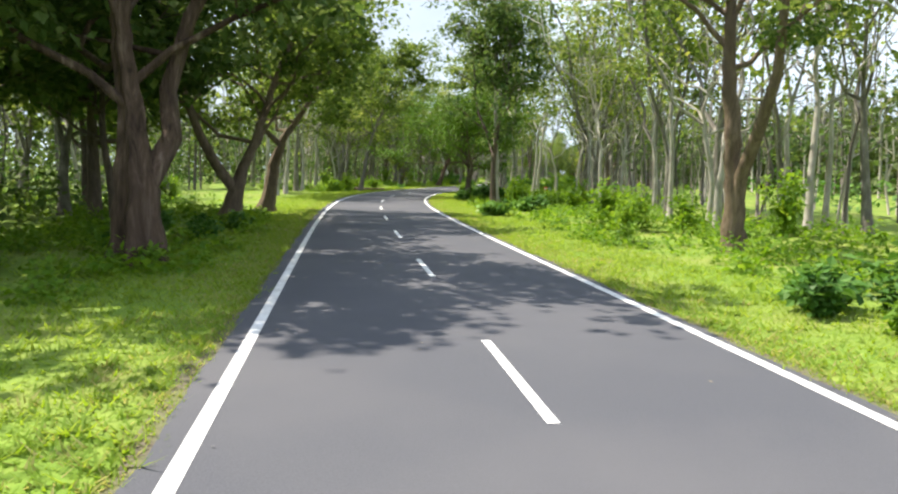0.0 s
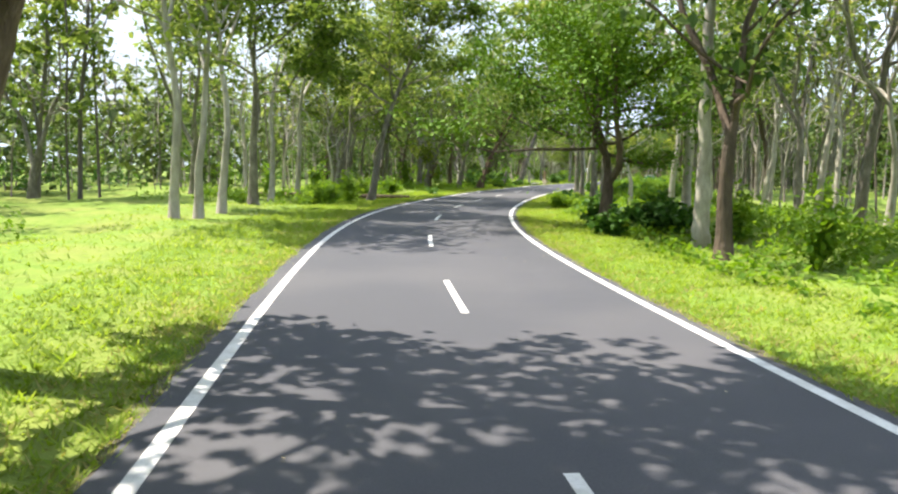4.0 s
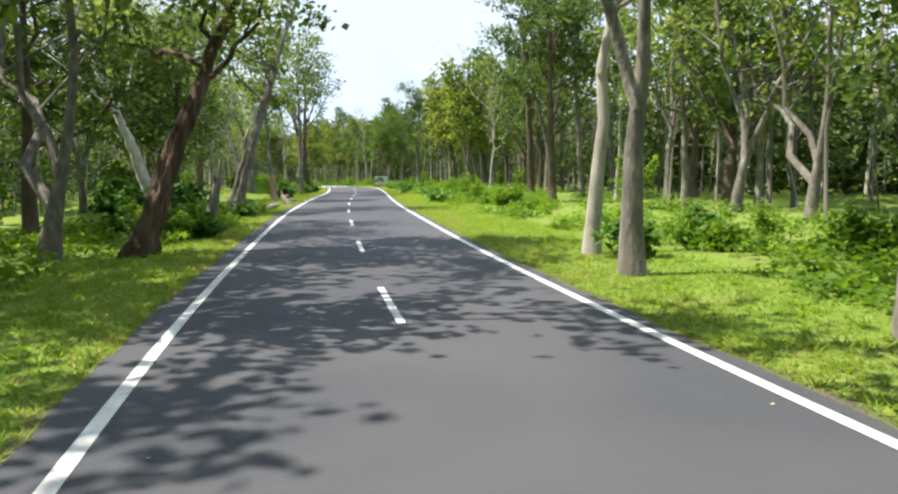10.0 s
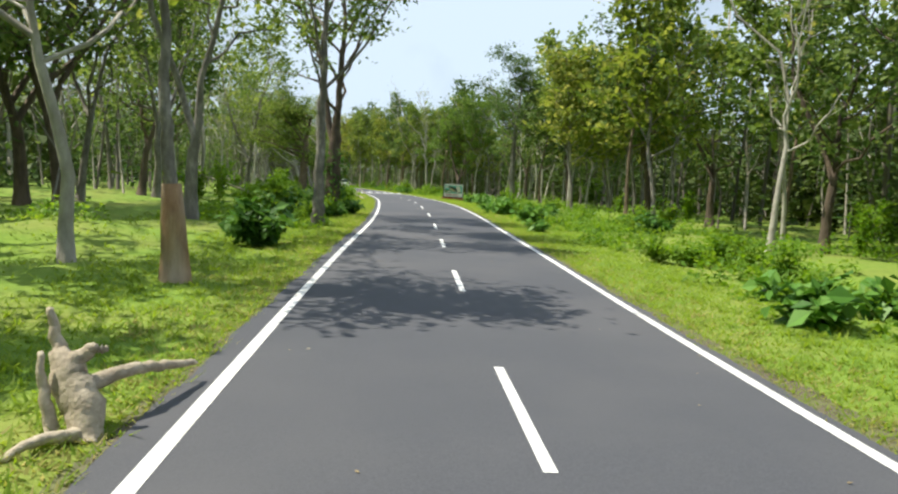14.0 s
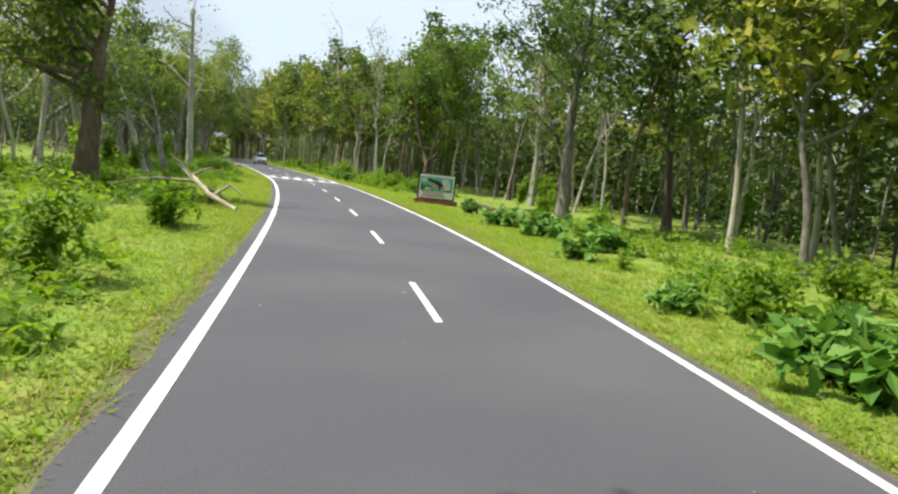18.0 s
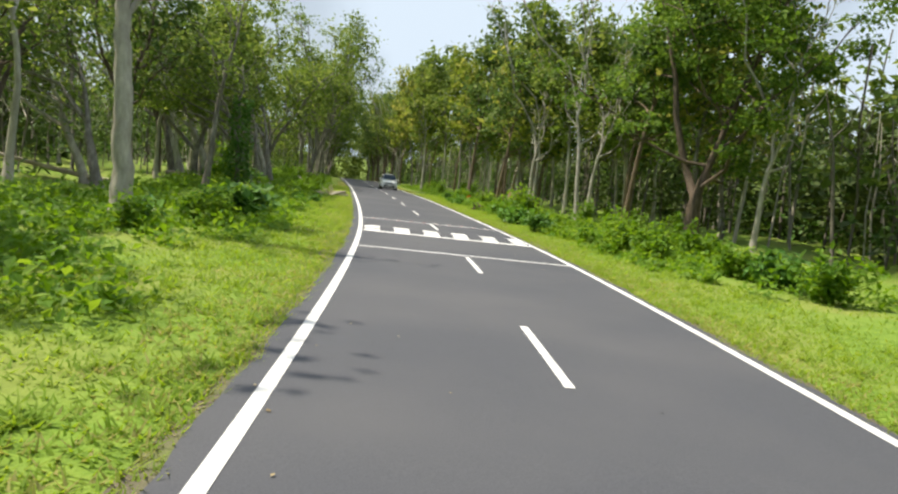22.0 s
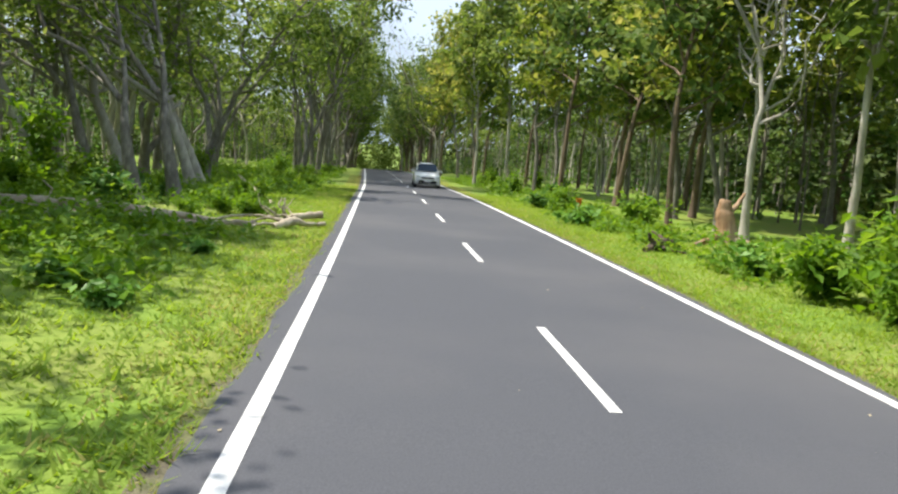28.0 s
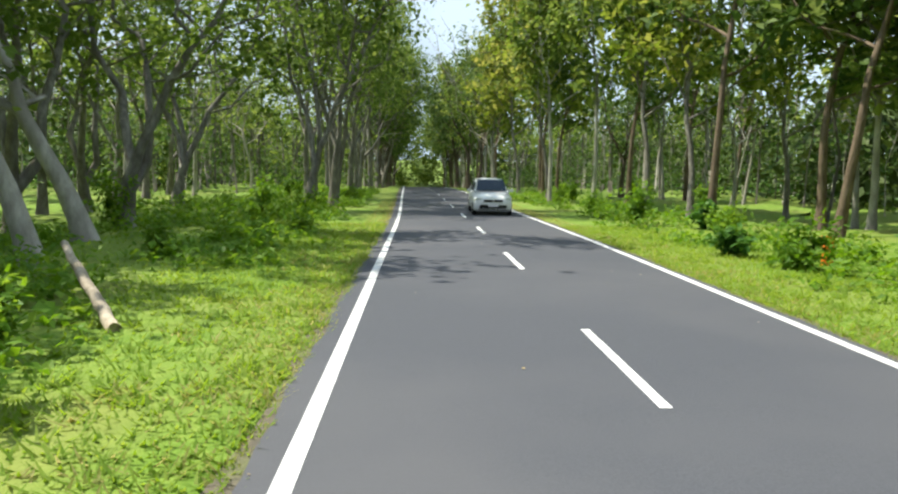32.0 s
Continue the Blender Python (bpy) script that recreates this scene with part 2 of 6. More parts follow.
HEIGHTS = [0.053, 0.020, -0.012, 0.010, -0.013, -0.009, -0.023, 0.026, 0.111, 0.109, 0.081, 0.123, 0.115, 0.160, 0.149, 0.089, 0.076, -0.042, -0.020, -0.016, -0.134, -0.297, -0.457, -0.600, -0.763, -0.900, -1.014, -1.148, -1.305, -1.527, -1.683, -1.792, -1.932, -2.112, -2.332, -2.592, -2.892, -3.232, -3.612, -4.032, -4.492, -4.992, -5.532]

S_A, S_B, S_STEP = -85.0, 420.0, 0.5
S_GRID = np.arange(S_A, S_B + 0.25, S_STEP)
_turn = np.cumsum(np.interp(S_GRID, -25 + 8.0 * np.arange(len(BENDS)), BENDS) * (S_GRID > -25)) * S_STEP
_turn = _turn - np.interp(0, S_GRID, _turn)
_rx = np.cumsum(-np.sin(_turn)) * S_STEP
_ry = np.cumsum(np.cos(_turn)) * S_STEP
_rx, _ry = _rx - np.interp(0, S_GRID, _rx), _ry - np.interp(0, S_GRID, _ry)
_rz = np.interp(S_GRID, -25 + 10.0 * np.arange(len(HEIGHTS)), HEIGHTS)
_rz = np.convolve(np.pad(_rz, 10, mode="edge"), np.ones(21) / 21, "valid")


def heading(s):
    return np.interp(s, S_GRID, _turn)


def road_z(s):
    return np.interp(s, S_GRID, _rz)


def on_plan(s, u):
    """World x, y of a place s metres along the road and u metres to its right."""
    h = heading(s)
    return np.interp(s, S_GRID, _rx) + u * np.cos(h), np.interp(s, S_GRID, _ry) + u * np.sin(h)


# grassy hummocks in the meadow: along, across, radius, height
MOUNDS = [(127.0, -7.4, 1.9, 0.5), (121.5, -8.8, 2.6, 0.5), (133.0, -9.6, 2.8, 0.55), (115.0, -8.2, 2.2, 0.4), (138.0, -7.2, 2.2, 0.35), (108.0, -6.4, 1.6, 0.35), (117.5, -11.5, 2.8, 0.5)]


def ground_z(s, u):
    s, u = np.asarray(s, float), np.asarray(u, float)
    a = np.abs(u)
    far = np.clip((a - 4.5) / 6, 0, 1)
    bumps = 0.16 * np.sin(s * 0.21 + u * 0.33) + 0.10 * np.sin(s * 0.47 - u * 0.61 + 1.7) + 0.06 * np.sin(s * 0.9 + u * 1.1)
    edge = np.clip((a - 3.0) / 0.35, 0, 1)
    for ms, mu, mr, mh in MOUNDS:
        bumps = bumps + mh * np.exp(-((s - ms) ** 2 + (u - mu) ** 2) / mr ** 2)
    return road_z(s) - 0.05 + 0.03 * edge + far * bumps


def spot(s, u, turn=0.0, size=1.0, sink=0.0):
    """A pose on the ground at (s, u): local x points to the road's right, y along it."""
    x, y = on_plan(s, u)
    return pose(x, y, float(ground_z(s, u)) - sink, 0, 0, math.degrees(heading(s)) + turn) @ Matrix.Scale(size, 4)


# ---- mesh helpers ----
def quad_mesh(name, verts, quads, mat, smooth=True):
    me = bpy.data.meshes.new(name)
    verts, quads = np.asarray(verts, np.float32), np.asarray(quads, np.int32)
    me.vertices.add(len(verts))
    me.vertices.foreach_set("co", verts.ravel())
    me.loops.add(quads.size)
    me.loops.foreach_set("vertex_index", quads.ravel())
    me.polygons.add(len(quads))
    me.polygons.foreach_set("loop_start", np.arange(len(quads), dtype=np.int32) * 4)
    me.polygons.foreach_set("loop_total", np.full(len(quads), 4, np.int32))
    me.polygons.foreach_set("use_smooth", np.full(len(quads), smooth))
    me.materials.append(mat)
    me.update(calc_edges=True)
    return me


def part(name, data, mat, parent, label=""):
    """One mesh object under a thing or a part. data: a bmesh or a mesh."""
    if isinstance(data, bmesh.types.BMesh):
        me = bpy.data.meshes.new(name)
        data.to_mesh(me)
        data.free()
        me.materials.append(mat)
        data = me
    ob = new(name, data)
    if parent:
        ob.parent = parent
    return tagged(ob, label)


def thing(name, m, label, category, group="", kind=""):
    ob = new(name)
    ob.matrix_basis = m
    return tagged(ob, label, category, group, kind)


def tube(path, radii, sides=7, flute=0.0, lobes=5, phase=0.0, lumps=0.0):
    """Vertices and quads of a tapered tube along a path, closed at its end by a narrow tip."""
    path, radii = np.asarray(path, float), np.asarray(radii, float)
    d = np.gradient(path, axis=0)
    d /= np.linalg.norm(d, axis=1)[:, None] + 1e-9
    ref = np.where(np.abs(d[:, 2:3]) > 0.9, [[1.0, 0, 0]], [[0, 0, 1.0]])
    if abs(d[0, 2]) > 0.6:
        ref = np.tile([[1.0, 0, 0]], (len(d), 1))
    a = np.cross(d, ref)
    a /= np.linalg.norm(a, axis=1)[:, None] + 1e-9
    b = np.cross(d, a)
    th = np.linspace(0, 2 * math.pi, sides, endpoint=False)
    n = len(path)
    wave = 1 + flute * np.sin(lobes * th[None] + phase + 0.8 * np.linspace(0, 1, n)[:, None]) * np.linspace(1, 0.25, n)[:, None]
    r = radii[:, None] * wave
    if lumps:
        g = np.concatenate([[0], np.cumsum(np.linalg.norm(np.diff(path, axis=0), axis=1))])[:, None] / (0.42 + 1.2 * radii.max())
        r = r * (1 + lumps * (np.sin(2 * th + 0.9 * g + phase) * np.sin(0.7 * g + 2 * phase) + 0.7 * np.sin(3 * th - 1.7 * g) + 0.5 * np.sin(5 * th + 2.9 * g + phase)))
    v = path[:, None] + (r * np.cos(th))[..., None] * a[:, None] + (r * np.sin(th))[..., None] * b[:, None]
    i = np.arange(n - 1)[:, None] * sides + np.arange(sides)[None]
    j = np.arange(n - 1)[:, None] * sides + (np.arange(sides)[None] + 1) % sides
    q = np.stack([i, j, j + sides, i + sides], -1).reshape(-1, 4)
    v = v.reshape(-1, 3)
    for ring in (0, n - 1):
        c = len(v)
        v = np.vstack([v, path[ring]])
        k = ring * sides + np.arange(0, sides - sides % 2, 2)
        q = np.vstack([q, np.stack([np.full(len(k), c), k, ring * sides + (k + 1 - ring * sides) % sides, ring * sides + (k + 2 - ring * sides) % sides], 1)])
    return v, q


def joined(pieces):
    vs, qs, n = [], [], 0
    for v, q in pieces:
        vs.append(v)
        qs.append(np.asarray(q) + n)
        n += len(v)
    return np.vstack(vs), np.vstack(qs)


def leaves(rng, centres, size, droop=0.35, wide=0.5):
    """A folded, pointed leaf at each centre, turned at random."""
    n = len(centres)
    az = rng.uniform(0, 2 * math.pi, n)
    el = rng.normal(-droop, 0.55, n)
    ln = size * rng.uniform(0.65, 1.35, n)
    d = np.stack([np.cos(az) * np.cos(el), np.sin(az) * np.cos(el), np.sin(el)], 1)
    side = np.stack([-np.sin(az), np.cos(az), rng.normal(0, 0.45, n)], 1)
    side /= np.linalg.norm(side, axis=1)[:, None]
    up = np.cross(d, side)
    w = (ln * wide * rng.uniform(0.7, 1.2, n) / 2)[:, None]
    c = np.asarray(centres)
    v = np.stack([c, c + d * ln[:, None] * 0.5 + side * w + up * w * 0.3, c + d * ln[:, None], c + d * ln[:, None] * 0.5 - side * w + up * w * 0.3], 1)
    return v.reshape(-1, 3), np.arange(4 * n).reshape(n, 4)


def trunk_path(rng, h, lean, bow, n=12, wobble=0.12):
    z = np.linspace(-0.35, h, n)
    f = np.clip(z / h, 0, 1)
    wx, wy = rng.normal(0, wobble, n).cumsum() * 0.35, rng.normal(0, wobble, n).cumsum() * 0.35
    wx, wy = wx - wx[0], wy - wy[0]
    return np.stack([lean[0] * z + bow[0] * np.sin(f * math.pi) + wx * f, lean[1] * z + bow[1] * np.sin(f * math.pi) + wy * f, z], 1)


def tree_meshes(seed, h=11, dia=0.45, lean=(0, 0), bow=(0, 0), first=0.45, limbs=9, reach=3.0, rise=0.6, leaf_n=2600, leaf=0.2, bark=None, leaf_mat=None,
                flute=0.0, flare=0.5, sides=8, puff=0.75, forks=0, twist=0.32, droop=0.35, bias=(0, 0), taper=0.35, split=0.0, gnarl=0.34):
    """Bark mesh and leaf mesh of a tree whose trunk stands at the origin."""
    rng = np.random.default_rng(seed)
    path = trunk_path(rng, h * 0.9, lean, bow, wobble=twist)
    f = np.linspace(0, 1, len(path))
    rad = dia / 2 * (1 - (1 - taper * 0.5) * f ** 0.9) * (1 + flare * np.exp(-f * 18))
    if split:
        over = np.clip(f - split, 0, 1)
        way = rng.uniform(0, 6.28)
        path[:, :2] += np.array([[math.cos(way), math.sin(way)]]) * (over * h * 0.22)[:, None]
        rad = rad * (1 - 0.3 * np.clip(over / 0.08, 0, 1))
    at = lambda q: np.array([np.interp(q, f, path[:, k]) for k in range(3)])
    if sides >= 12:
        g = np.linspace(0, 1, 40) ** 1.3
        skin = np.array([at(q) for q in g])
        skin[1:] += rng.normal(0, 0.02, (39, 3)) * [1, 1, 0]
        pieces, tips = [tube(skin, np.interp(g, f, rad), sides, flute, 5, seed, 0.06)], []
    else:
        pieces, tips = [tube(path, rad, sides, flute, 5, seed, 0.04)], []
    starts = [(at((split or 0.1) + 0.06 * k), 0.8, True) for k in range(forks)]
    starts += [(at(first + (1 - first) * (k + rng.uniform(0, 0.7)) / limbs), 1.0, False) for k in range(limbs)]
    az = rng.uniform(0, 6.28)
    for p, strong, fork in starts:
        az += 2.4 + rng.normal(0, 0.35)
        if split and fork:
            az = way + math.pi + rng.normal(0, 0.7)
        up = max(0.05, (p[2] / h - first) / (1 - first)) if not fork else 0
        ln = reach * (1.15 - 0.55 * up) * rng.uniform(0.7, 1.25) if not fork else h * 0.7
        el = rise + 0.5 * up + rng.normal(0, 0.2) if not fork else rng.uniform(0.95, 1.2)
        d = np.array([math.cos(az) * math.cos(el) + bias[0], math.sin(az) * math.cos(el) + bias[1], math.sin(el)])
        t = np.linspace(0, 1, 7)[:, None]
        bend = rng.normal(0, gnarl, (7, 3)).cumsum(0) * 0.3 * min(ln, 4.0) / 2
        bend -= bend[0]
        q = p + d * ln * t + np.array([0, 0, 0.18 * ln]) * t ** 2 + bend
        r0 = np.interp(np.clip(p[2] / h, 0, 1), f, rad) * (0.62 if fork else 0.42)
        pieces.append(tube(q, r0 * (1 - 0.82 * t[:, 0]) + 0.012, 5))
        for k in range(3):
            g = rng.uniform(0.35, 1)
            b = np.array([np.interp(g, t[:, 0], q[:, c]) for c in range(3)])
            dd = rng.normal(0, 1, 3)
            dd[2] = abs(dd[2]) * 0.6
            e = b + dd / np.linalg.norm(dd) * ln * rng.uniform(0.25, 0.45)
            pieces.append(tube(np.stack([b, (b + e) / 2 + rng.normal(0, 0.08, 3), e]), [r0 * 0.3 + 0.008, r0 * 0.2 + 0.006, 0.008], 3))
            tips.append(e)
        tips += [q[3] * 0.5 + q[4] * 0.5, q[5], q[6]]
    tips.append(path[-1])
    bark_me = quad_mesh("trunk", *joined(pieces), bark)
    if not leaf_n:
        return bark_me, None
    tips = np.array(tips)
    sprays = np.vstack([tips, np.repeat(tips, 2, 0) + rng.normal(0, 0.62 * puff, (2 * len(tips), 3)) * [1, 1, 0.6]])
    chance = rng.gamma(2.6, 1.0, len(sprays))
    pick = rng.choice(len(sprays), leaf_n, p=chance / chance.sum())
    spread = (0.20 + 0.16 * puff) * rng.uniform(0.7, 1.3, len(sprays))[pick][:, None]
    c = sprays[pick] + rng.normal(0, 1, (leaf_n, 3)) * spread * np.array([1, 1, 0.5])
    return bark_me, quad_mesh("crown", *leaves(rng, c, leaf * 0.93, droop, 0.8), leaf_mat, smooth=False)


def tree(m, meshes, label, group=""):
    t = thing("tree", m, label, "tree", group)
    part("trunk", meshes[0], None, t)
    if meshes[1]:
        part("crown", meshes[1], None, t)
    return t


def ivy(host, seed, h, r, n, leaf=0.16, slant=0.0):
    """Leaves that climb a trunk, thinning upwards, as a part of the tree."""
    rng = np.random.default_rng(seed)
    z, az = h * rng.uniform(0, 1, n) ** 1.25, rng.uniform(0, 6.28, n)
    out = r * (1.15 - 0.35 * z / h) + np.abs(rng.normal(0, 0.10, n)) * (1 + 0.8 * np.sin(3 * z + az))
    c = np.stack([np.cos(az) * out + slant * z, np.sin(az) * out, z], 1)
    part("ivy", quad_mesh("ivy", *leaves(rng, c, leaf, 0.5, 0.85), WEED_DARK, smooth=False), None, host, "dark green climbing ivy leaves")


def shrub_mesh(seed, h=0.8, r=0.6, stems=9, leaf_n=260, leaf=0.14, mat=None, wide=0.55):
    rng = np.random.default_rng(seed)
    pieces, cs = [], []
    for k in range(stems):
        az, out = rng.uniform(0, 6.28), r * rng.uniform(0.15, 1)
        hh = h * rng.uniform(0.55, 1.0) * (1 - 0.35 * out / r)
        t = np.linspace(0, 1, 4)[:, None]
        p = np.array([math.cos(az) * out, math.sin(az) * out, 0]) * t ** 1.3 + np.array([0, 0, hh]) * t ** 0.8 + np.array([0, 0, -0.05])
        pieces.append(tube(p, np.linspace(0.013, 0.004, 4), 3))
        m = leaf_n // stems
        g = rng.uniform(0.2, 1, m)
        cs.append(np.stack([np.interp(g, t[:, 0], p[:, c]) for c in range(3)], 1) + rng.normal(0, 0.07 * r + 0.03, (m, 3)) * [1, 1, 0.8])
    c = np.vstack(cs)
    c[:, 2] = np.maximum(c[:, 2], 0.03)
    stem = quad_mesh("woody_base", *joined(pieces), mat)
    crown = quad_mesh("foliage", *leaves(rng, c, leaf, 0.15, wide), mat, smooth=False)
    return stem, crown


def shrub(m, meshes, label, group=""):
    t = thing("shrub", m, label, "shrub", group)
    part("woody_base", meshes[0], None, t)
    part("foliage", meshes[1], None, t)
    return t


# ---- ground and road ----
HALF = 2.80          # edge line


def asphalt_edge(s, side):
    """How far from the middle the asphalt ends, ragged and wider where the verge is worn."""
    s = np.asarray(s, float)
    worn = np.exp(-((s - 88) / 34) ** 2)
    return (3.10 + 0.16 * worn if side < 0 else 2.99 + 0.08 * worn) + 0.025 * np.sin(s * 1.7 + side) + 0.02 * np.sin(s * 4.3)


def strip(name, s0, s1, u0, u1, mat, step=0.5, lift=0.0, thick=0.0, cols=2, z_of=None):
    """A ribbon that follows the road from s0 to s1 between two offsets."""
    s = np.linspace(s0, s1, max(2, int((s1 - s0) / step) + 1))
    u = np.linspace(u0, u1, cols)
    ss, uu = np.meshgrid(s, u, indexing="ij")
    x, y = on_plan(ss, uu)
    z = (road_z(ss) if z_of is None else z_of(ss, uu)) + lift
    v = np.stack([x, y, z], -1).reshape(-1, 3)
    i = (np.arange(len(s) - 1)[:, None] * cols + np.arange(cols - 1)[None]).ravel()
    q = np.stack([i, i + 1, i + cols + 1, i + cols], 1)
    return quad_mesh(name, v, q, mat)


BUMP_A, BUMP_B = 211.9, 214.1


def bump_z(s, u):
    f = np.clip((np.asarray(s) - BUMP_A) / (BUMP_B - BUMP_A), 0, 1)
    return road_z(s) + 0.09 * np.sin(f * math.pi) ** 0.8 * np.clip((2.78 - np.abs(u)) / 0.3, 0, 1)


us = np.concatenate([-np.array([220, 150, 100, 70, 50, 38, 30, 24, 19, 15, 12, 10, 8.5, 7.2, 6.2, 5.4, 4.8, 4.3, 3.9, 3.6, 3.3]), np.linspace(-3.0, 3.0, 3),
                     np.array([3.3, 3.6, 3.9, 4.3, 4.8, 5.4, 6.2, 7.2, 8.5, 10, 12, 15, 19, 24, 30, 38, 50, 70, 100, 150, 220])])
gs = np.arange(-84, 419, 1.5)
gss, guu = np.meshgrid(gs, us, indexing="ij")
squeeze = np.where(np.abs(guu) > 60, np.sign(guu) * (60 + (np.abs(guu) - 60) * 0.3), guu)
gx, gy = on_plan(gss, squeeze)
gz = ground_z(gss, guu) - np.where(np.abs(guu) < 3.2, 0.15, 0)
gz = np.where(np.abs(guu) >= 150, -5.05, gz)
gv = np.stack([gx, gy, gz], -1).reshape(-1, 3)
gi = (np.arange(len(gs) - 1)[:, None] * len(us) + np.arange(len(us) - 1)[None]).ravel()
gq = np.stack([gi, gi + 1, gi + len(us) + 1, gi + len(us)], 1)
nb = len(gv)
gv = np.vstack([gv, [(-3000, -3000, -5), (3000, -3000, -5), (3000, 3000, -5), (-3000, 3000, -5)]])
gq = np.vstack([gq, [(nb, nb + 1, nb + 2, nb + 3)]])
ground = tagged(new("ground", quad_mesh("ground", gv, gq, GROUND)), "bright green grassy forest floor with bare patches", "ground", kind="structure")
rs = np.arange(-80, 415.1, 0.5)
ruu = np.stack([-asphalt_edge(rs, -1), 0 * rs - 1.5, 0 * rs, 0 * rs + 1.5, asphalt_edge(rs, 1)], 1)
rss = np.repeat(rs[:, None], 5, 1)
rx, ry = on_plan(rss, ruu)
ri = (np.arange(len(rs) - 1)[:, None] * 5 + np.arange(4)[None]).ravel()
road = tagged(new("road", quad_mesh("road", np.stack([rx, ry, road_z(rss)], -1).reshape(-1, 3), np.stack([ri, ri + 1, ri + 6, ri + 5], 1), ASPHALT)), "smooth grey asphalt forest road with white markings", "road", kind="structure")
for sgn in (-1, 1):
    rng = np.random.default_rng(5 + sgn)
    s = np.arange(-80, 415, 0.6)
    inner = asphalt_edge(s, sgn) - 0.12
    bare = 0 * s
    for ps, side, wide, extra in ((208.0, -1, 3.5, 0.75), (214.5, 1, 2.0, 0.5), (122.0, 1, 7.0, 0.4), (116.0, 1, 3.0, 0.5), (163.0, -1, 4.0, 0.3), (188.0, -1, 3.0, 0.4)):
        bare = bare + (side == sgn) * extra * np.exp(-((s - ps) / wide) ** 2)
    outer = inner + 0.26 + bare + 0.06 * np.sin(s * 0.8) + np.abs(rng.normal(0, 0.07, len(s)))
    uu = np.stack([inner, (inner + outer) / 2, outer], 1) * sgn
    ss = np.repeat(s[:, None], 3, 1)
    x, y = on_plan(ss, uu)
    z = road_z(ss) + np.array([-0.03, -0.012, -0.035])[None]
    i = (np.arange(len(s) - 1)[:, None] * 3 + np.arange(2)[None]).ravel()
    tagged(new("shoulder", quad_mesh("shoulder", np.stack([x, y, z], -1).reshape(-1, 3), np.stack([i, i + 1, i + 4, i + 3], 1), SOIL)), "narrow brown soil shoulder beside the asphalt", "shoulder", kind="structure")
    part("edge_line", strip("edge_line", -80, 414, sgn * HALF - 0.07, sgn * HALF + 0.07, PAINT, 1.0, 0.006), PAINT, road, "solid white painted edge line")
DASH, PERIOD, SKIP = 3.0, 8.49, 3.14
for k in range(-2, 48):
    a = k * PERIOD + (SKIP if k >= 25 else 0)
    part("lane_dash", strip("lane_dash", a, a + DASH, -0.055, 0.055, PAINT, 0.5, 0.006), PAINT, road)
for a in (207.0, 218.3):
    part("cross_line", strip("cross_line", a, a + 0.16, -2.72, 2.72, PAINT, 0.08, 0.006, cols=12), PAINT, road, "thin white cross line before the hump")
# the speed hump
hump = thing("speed_hump", Matrix.Identity(4), "asphalt speed hump painted with white blocks", "speed hump", kind="structure")
part("hump_body", strip("hump_body", BUMP_A - 0.3, BUMP_B + 0.3, -2.72, 2.72, ASPHALT, 0.1, 0.003, cols=25, z_of=bump_z), ASPHALT, hump)
for k in range(6):
    a = -2.66 + k * 0.955
    part("painted_block", strip("painted_block", BUMP_A + 0.1, BUMP_B - 0.1, a, a + 0.50, WORN_PAINT, 0.1, 0.008, cols=9, z_of=bump_z), WORN_PAINT, hump)
for a in (BUMP_A, BUMP_B - 0.12):
    part("painted_border", strip("painted_border", a, a + 0.12, -2.7, 2.7, PAINT, 0.06, 0.009, cols=28, z_of=bump_z), PAINT, hump)

# ---- trees: some built one by one, the rest from a few kinds ----
def place_tree(s, u, label, turn=0.0, **shape):
    return tree(spot(s, u, turn), tree_meshes(**shape), label)


# first straight, left verge
place_tree(11.2, -6.1, "massive gnarled dark-barked tree with hollowed fluted trunk", seed=11, h=12, dia=0.98, first=0.3, limbs=14, reach=5.2, rise=0.4, leaf_n=11500, leaf=0.34, bark=BARK_RIDGED, leaf_mat=LEAF_DARK, flute=0.34, flare=0.35, sides=26, puff=1.25, bias=(-0.15, 0), twist=0.45, split=0.16, forks=1, gnarl=0.6)
place_tree(24.8, -6.2, "big brown tree leaning towards the road", seed=12, h=10, dia=0.72, lean=(0.12, 0.05), bias=(-0.25, 0), first=0.3, limbs=13, reach=4.8, rise=0.4, leaf_n=10000, leaf=0.31, bark=BARK_BROWN, leaf_mat=LEAF_MID, flute=0.14, flare=1.1, sides=14, puff=1.2, forks=1, split=0.16, twist=0.2)
place_tree(31.4, -5.6, "gnarled forked brown tree leaning over the road", seed=13, h=9.5, dia=0.66, lean=(0.34, 0.02), bow=(-0.45, 0.1), first=0.48, limbs=12, reach=3.6, rise=0.45, leaf_n=6000, leaf=0.29, bark=BARK_BROWN, leaf_mat=LEAF_MID, flute=0.26, flare=0.9, sides=18, puff=0.95, forks=1, split=0.4, twist=0.4, bias=(-0.45, 0))
place_tree(65.8, -5.7, "curved grey tree bending towards the road", seed=14, h=12, dia=0.46, lean=(0.34, 0.1), bow=(-0.75, 0), first=0.5, limbs=13, reach=4.8, rise=0.35, leaf_n=10000, leaf=0.30, bark=BARK_GREY, leaf_mat=LEAF_MID, twist=0.08, puff=1.2)
